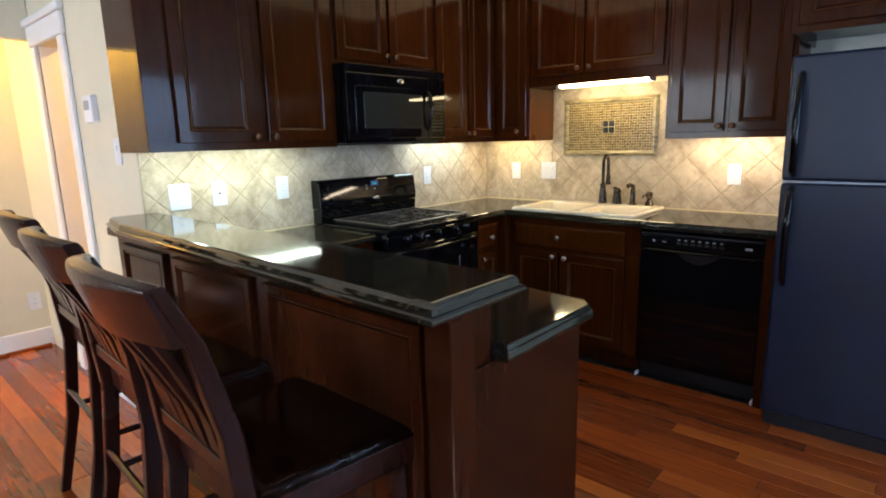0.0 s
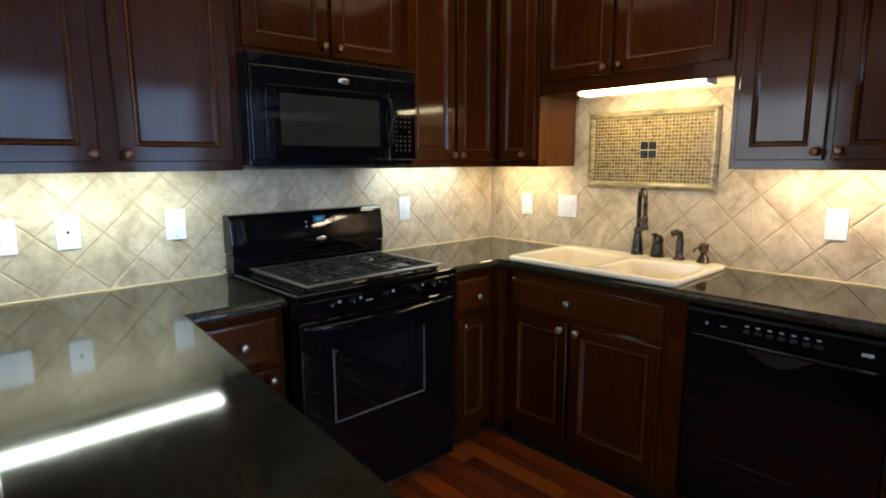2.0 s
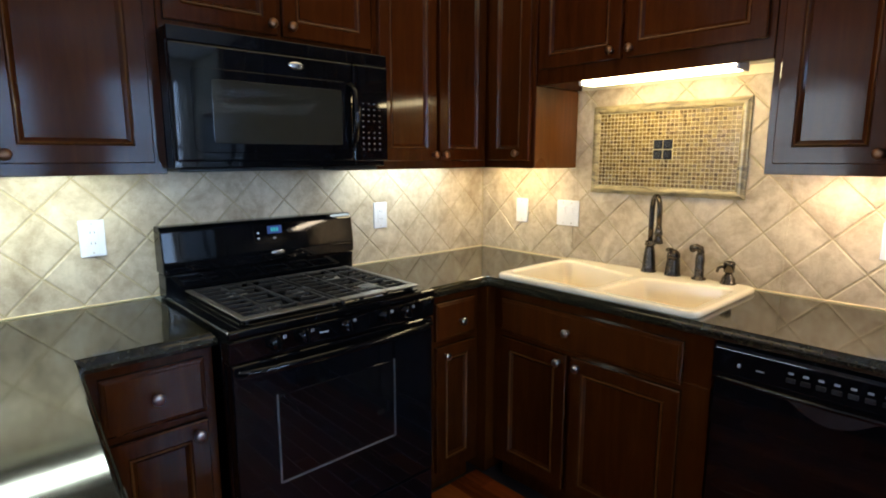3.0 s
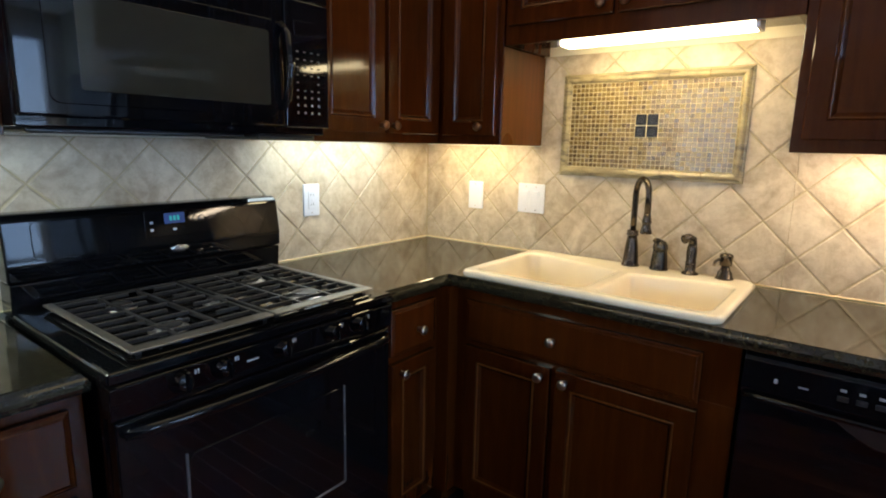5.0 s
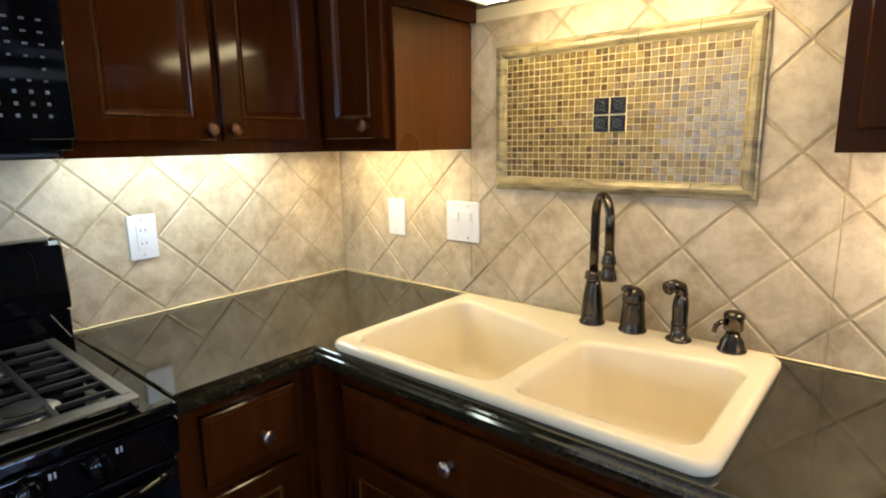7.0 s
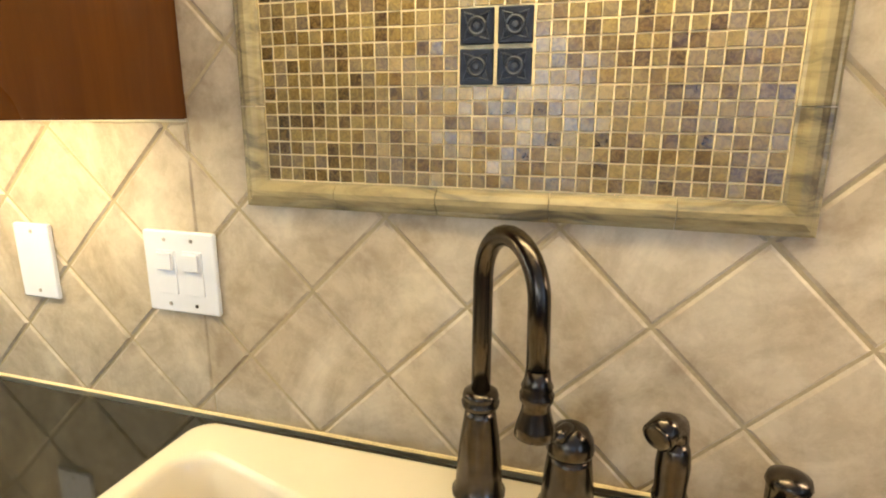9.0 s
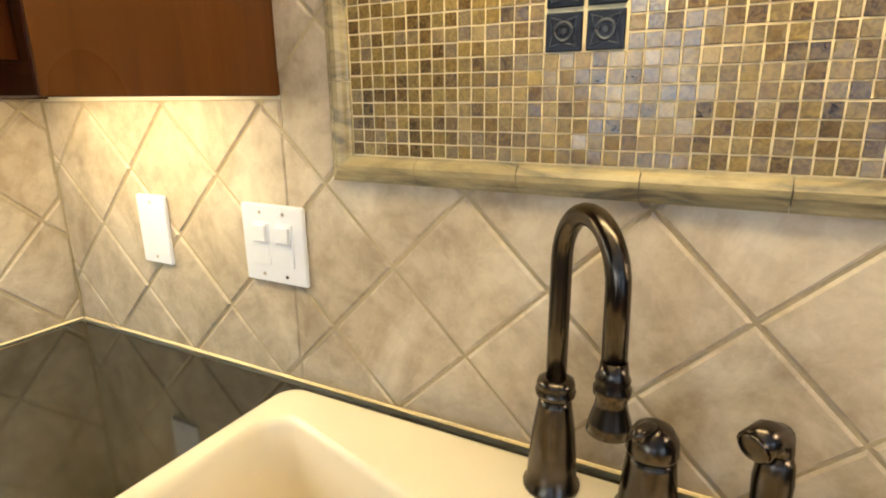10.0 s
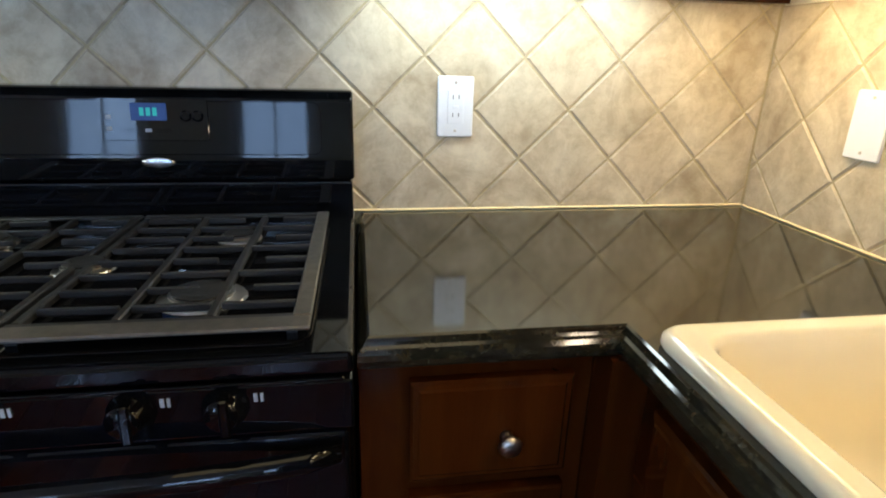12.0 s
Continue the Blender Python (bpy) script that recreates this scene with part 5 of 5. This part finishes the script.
def border_side(a, b, inward, count):
    for i in range(count):
        p0 = Vector(a).lerp(Vector(b), i / count)
        p1 = Vector(a).lerp(Vector(b), (i + 1) / count)
        g = (Vector(b) - Vector(a)).normalized() * 0.0006
        border_piece(p0 + (g if i else Vector((0, 0))), p1 - (g if i < count - 1 else Vector((0, 0))), inward, 1 if i == 0 else 0, 1 if i == count - 1 else 0)


border_side((MY1, MZ0), (MY0, MZ0), (0, 1), 5)
border_side((MY1, MZ1), (MY0, MZ1), (0, -1), 5)
border_side((MY1, MZ0), (MY1, MZ1), (-1, 0), 3)
border_side((MY0, MZ0), (MY0, MZ1), (1, 0), 3)
COLS, ROWS = 35, 19
IY0, IY1, IZ0, IZ1 = MY0 + BW + 0.001, MY1 - BW - 0.001, MZ0 + BW + 0.001, MZ1 - BW - 0.001
PY, PZ = (IY1 - IY0) / COLS, (IZ1 - IZ0) / ROWS
rnd = random.Random(11)
verts, faces = [], []
shared = None
for r in range(ROWS):
    for k in range(COLS):
        if 15 <= k <= 19 and 7 <= r <= 11:
            continue
        y, z = IY0 + (k + 0.5) * PY + rnd.uniform(-0.0004, 0.0004), IZ0 + (r + 0.5) * PZ + rnd.uniform(-0.0004, 0.0004)
        turn = pose(-0.0126, y, z, rnd.uniform(-1.5, 1.5), rnd.uniform(-2.4, 2.4), rnd.uniform(-2.4, 2.4))
        hy, hz = PY / 2 - 0.0010, PZ / 2 - 0.0010
        corner = [(0.0, -hy, -hz), (0.0, hy, -hz), (0.0, hy, hz), (0.0, -hy, hz)]
        front = [(-0.0014, a * 0.93, b * 0.93) for _, a, b in corner]
        midr = [(-0.0009, a, b) for _, a, b in corner]
        quads = [(q + i, q + (i + 1) % 4, q + 4 + (i + 1) % 4, q + 4 + i) for q in (0, 4) for i in range(4)] + [(8, 9, 10, 11)]
        if r < 9:
            if shared is None:
                shared = bpy.data.meshes.new("mosaic_tile")
                shared.from_pydata(corner + midr + front, [], quads)
                shared.materials.append(MOSAIC)
            ob = new("mosaic_tile", shared)
            ob.matrix_basis = turn
            ob.parent = mo
        else:
            n = len(verts)
            verts += [tuple(turn @ Vector(p)) for p in corner + midr + front]
            faces += [tuple(n + i for i in f) for f in quads]
me = bpy.data.meshes.new("mosaic_field")
me.from_pydata(verts, [], faces)
me.materials.append(MOSAIC_JOINED)
fieldm = new("mosaic_field", me)
fieldm.parent = mo
fieldm["kind"] = "stuff"
cy, cz, ds = (IY0 + IY1) / 2, (IZ0 + IZ1) / 2, 0.0375
for sy in (-1, 1):
    for sz in (-1, 1):
        y, z = cy + sy * (ds / 2 + 0.0022), cz + sz * (ds / 2 + 0.0022)
        dt = part("accent_tile", box(-0.0165, y - ds / 2, z - ds / 2, -0.0126, y + ds / 2, z + ds / 2, 0.0012, 2), DECO, mo, "dark pewter accent tile with a raised ring")
        pts = [(-0.0170, y + 0.0088 * math.cos(6.2832 * i / 24), z + 0.0088 * math.sin(6.2832 * i / 24)) for i in range(25)]
        part("raised_ring", tube(pts, 0.0019, 6), DECO_RELIEF, dt, smooth=True)
        for a in range(4):
            q = radians(45 + 90 * a)
            part("raised_leaf", tube([(-0.0168, y + 0.0115 * math.cos(q - 0.5), z + 0.0115 * math.sin(q - 0.5)), (-0.0172, y + 0.0195 * math.cos(q), z + 0.0195 * math.sin(q)), (-0.0168, y + 0.0115 * math.cos(q + 0.5), z + 0.0115 * math.sin(q + 0.5))], [0.0008, 0.0016, 0.0008], 6), DECO_RELIEF, dt)
        part("raised_boss", lathe([(0.004, 0.0), (0.003, 0.0014), (0.001, 0.0017)], 10, m=pose(-0.0166, y, z, 0, -90, 0)), DECO_RELIEF, dt)


# ---- floor ----
def planks(x0, x1, y0, y1, width, seed):
    rnd = random.Random(seed)
    x = x0
    while x < x1 - 0.01:
        y = y0 - rnd.random() * 0.8
        while y < y1:
            n = 0.45 + rnd.random() * 0.85
            a, b = max(y, y0), min(y + n, y1)
            if b - a > 0.03:
                yield x, min(x + width, x1), a, b
            y += n
        x += width


floor = tagged(part("floor", box(-6.32, -5.32, -0.12, 0.0, 2.09, -0.006), SUBFLOOR), "glossy red-brown hardwood plank floor", "", "", "structure")
PW = 0.085
rnd = random.Random(5)
near = list(planks(-2.16, -0.55, -3.1, -0.5, PW, 1))
for x0, x1, a, b in near:
    bmx = box(x0 + 0.001, a + 0.001, -0.0055, x1 - 0.001, b - 0.001, rnd.uniform(-0.0008, 0.0008), 0.0016, 1)
    part("plank", bmx, FLOOR, floor)
verts, faces = [], []
for region, seed in (((-6.2, -2.16, -5.2, 1.97), 2), ((-2.16, -0.55, -5.2, -3.1), 3), ((-0.55, 0.0, -5.2, -2.1), 4), ((-2.16, -1.12, 0.12, 1.97), 6)):
    for x0, x1, a, b in planks(region[0], region[1], region[2], region[3], PW, seed):
        z, n = rnd.uniform(-0.0006, 0.0006), len(verts)
        e = 0.0012
        for q, zz in ((0.0006, -0.0055), (0.0006, z - e), (0.0006 + e, z)):
            verts += [(x0 + q, a + q, zz), (x1 - q, a + q, zz), (x1 - q, b - q, zz), (x0 + q, b - q, zz)]
        for r in (0, 4):
            for i in range(4):
                faces.append((n + r + i, n + r + (i + 1) % 4, n + r + 4 + (i + 1) % 4, n + r + 4 + i))
        faces.append((n + 8, n + 9, n + 10, n + 11))
me = bpy.data.meshes.new("plank_field")
me.from_pydata(verts, [], faces)
me.materials.append(FLOOR_JOINED)
field = new("plank_field", me)
field.parent = floor
field["kind"] = "stuff"
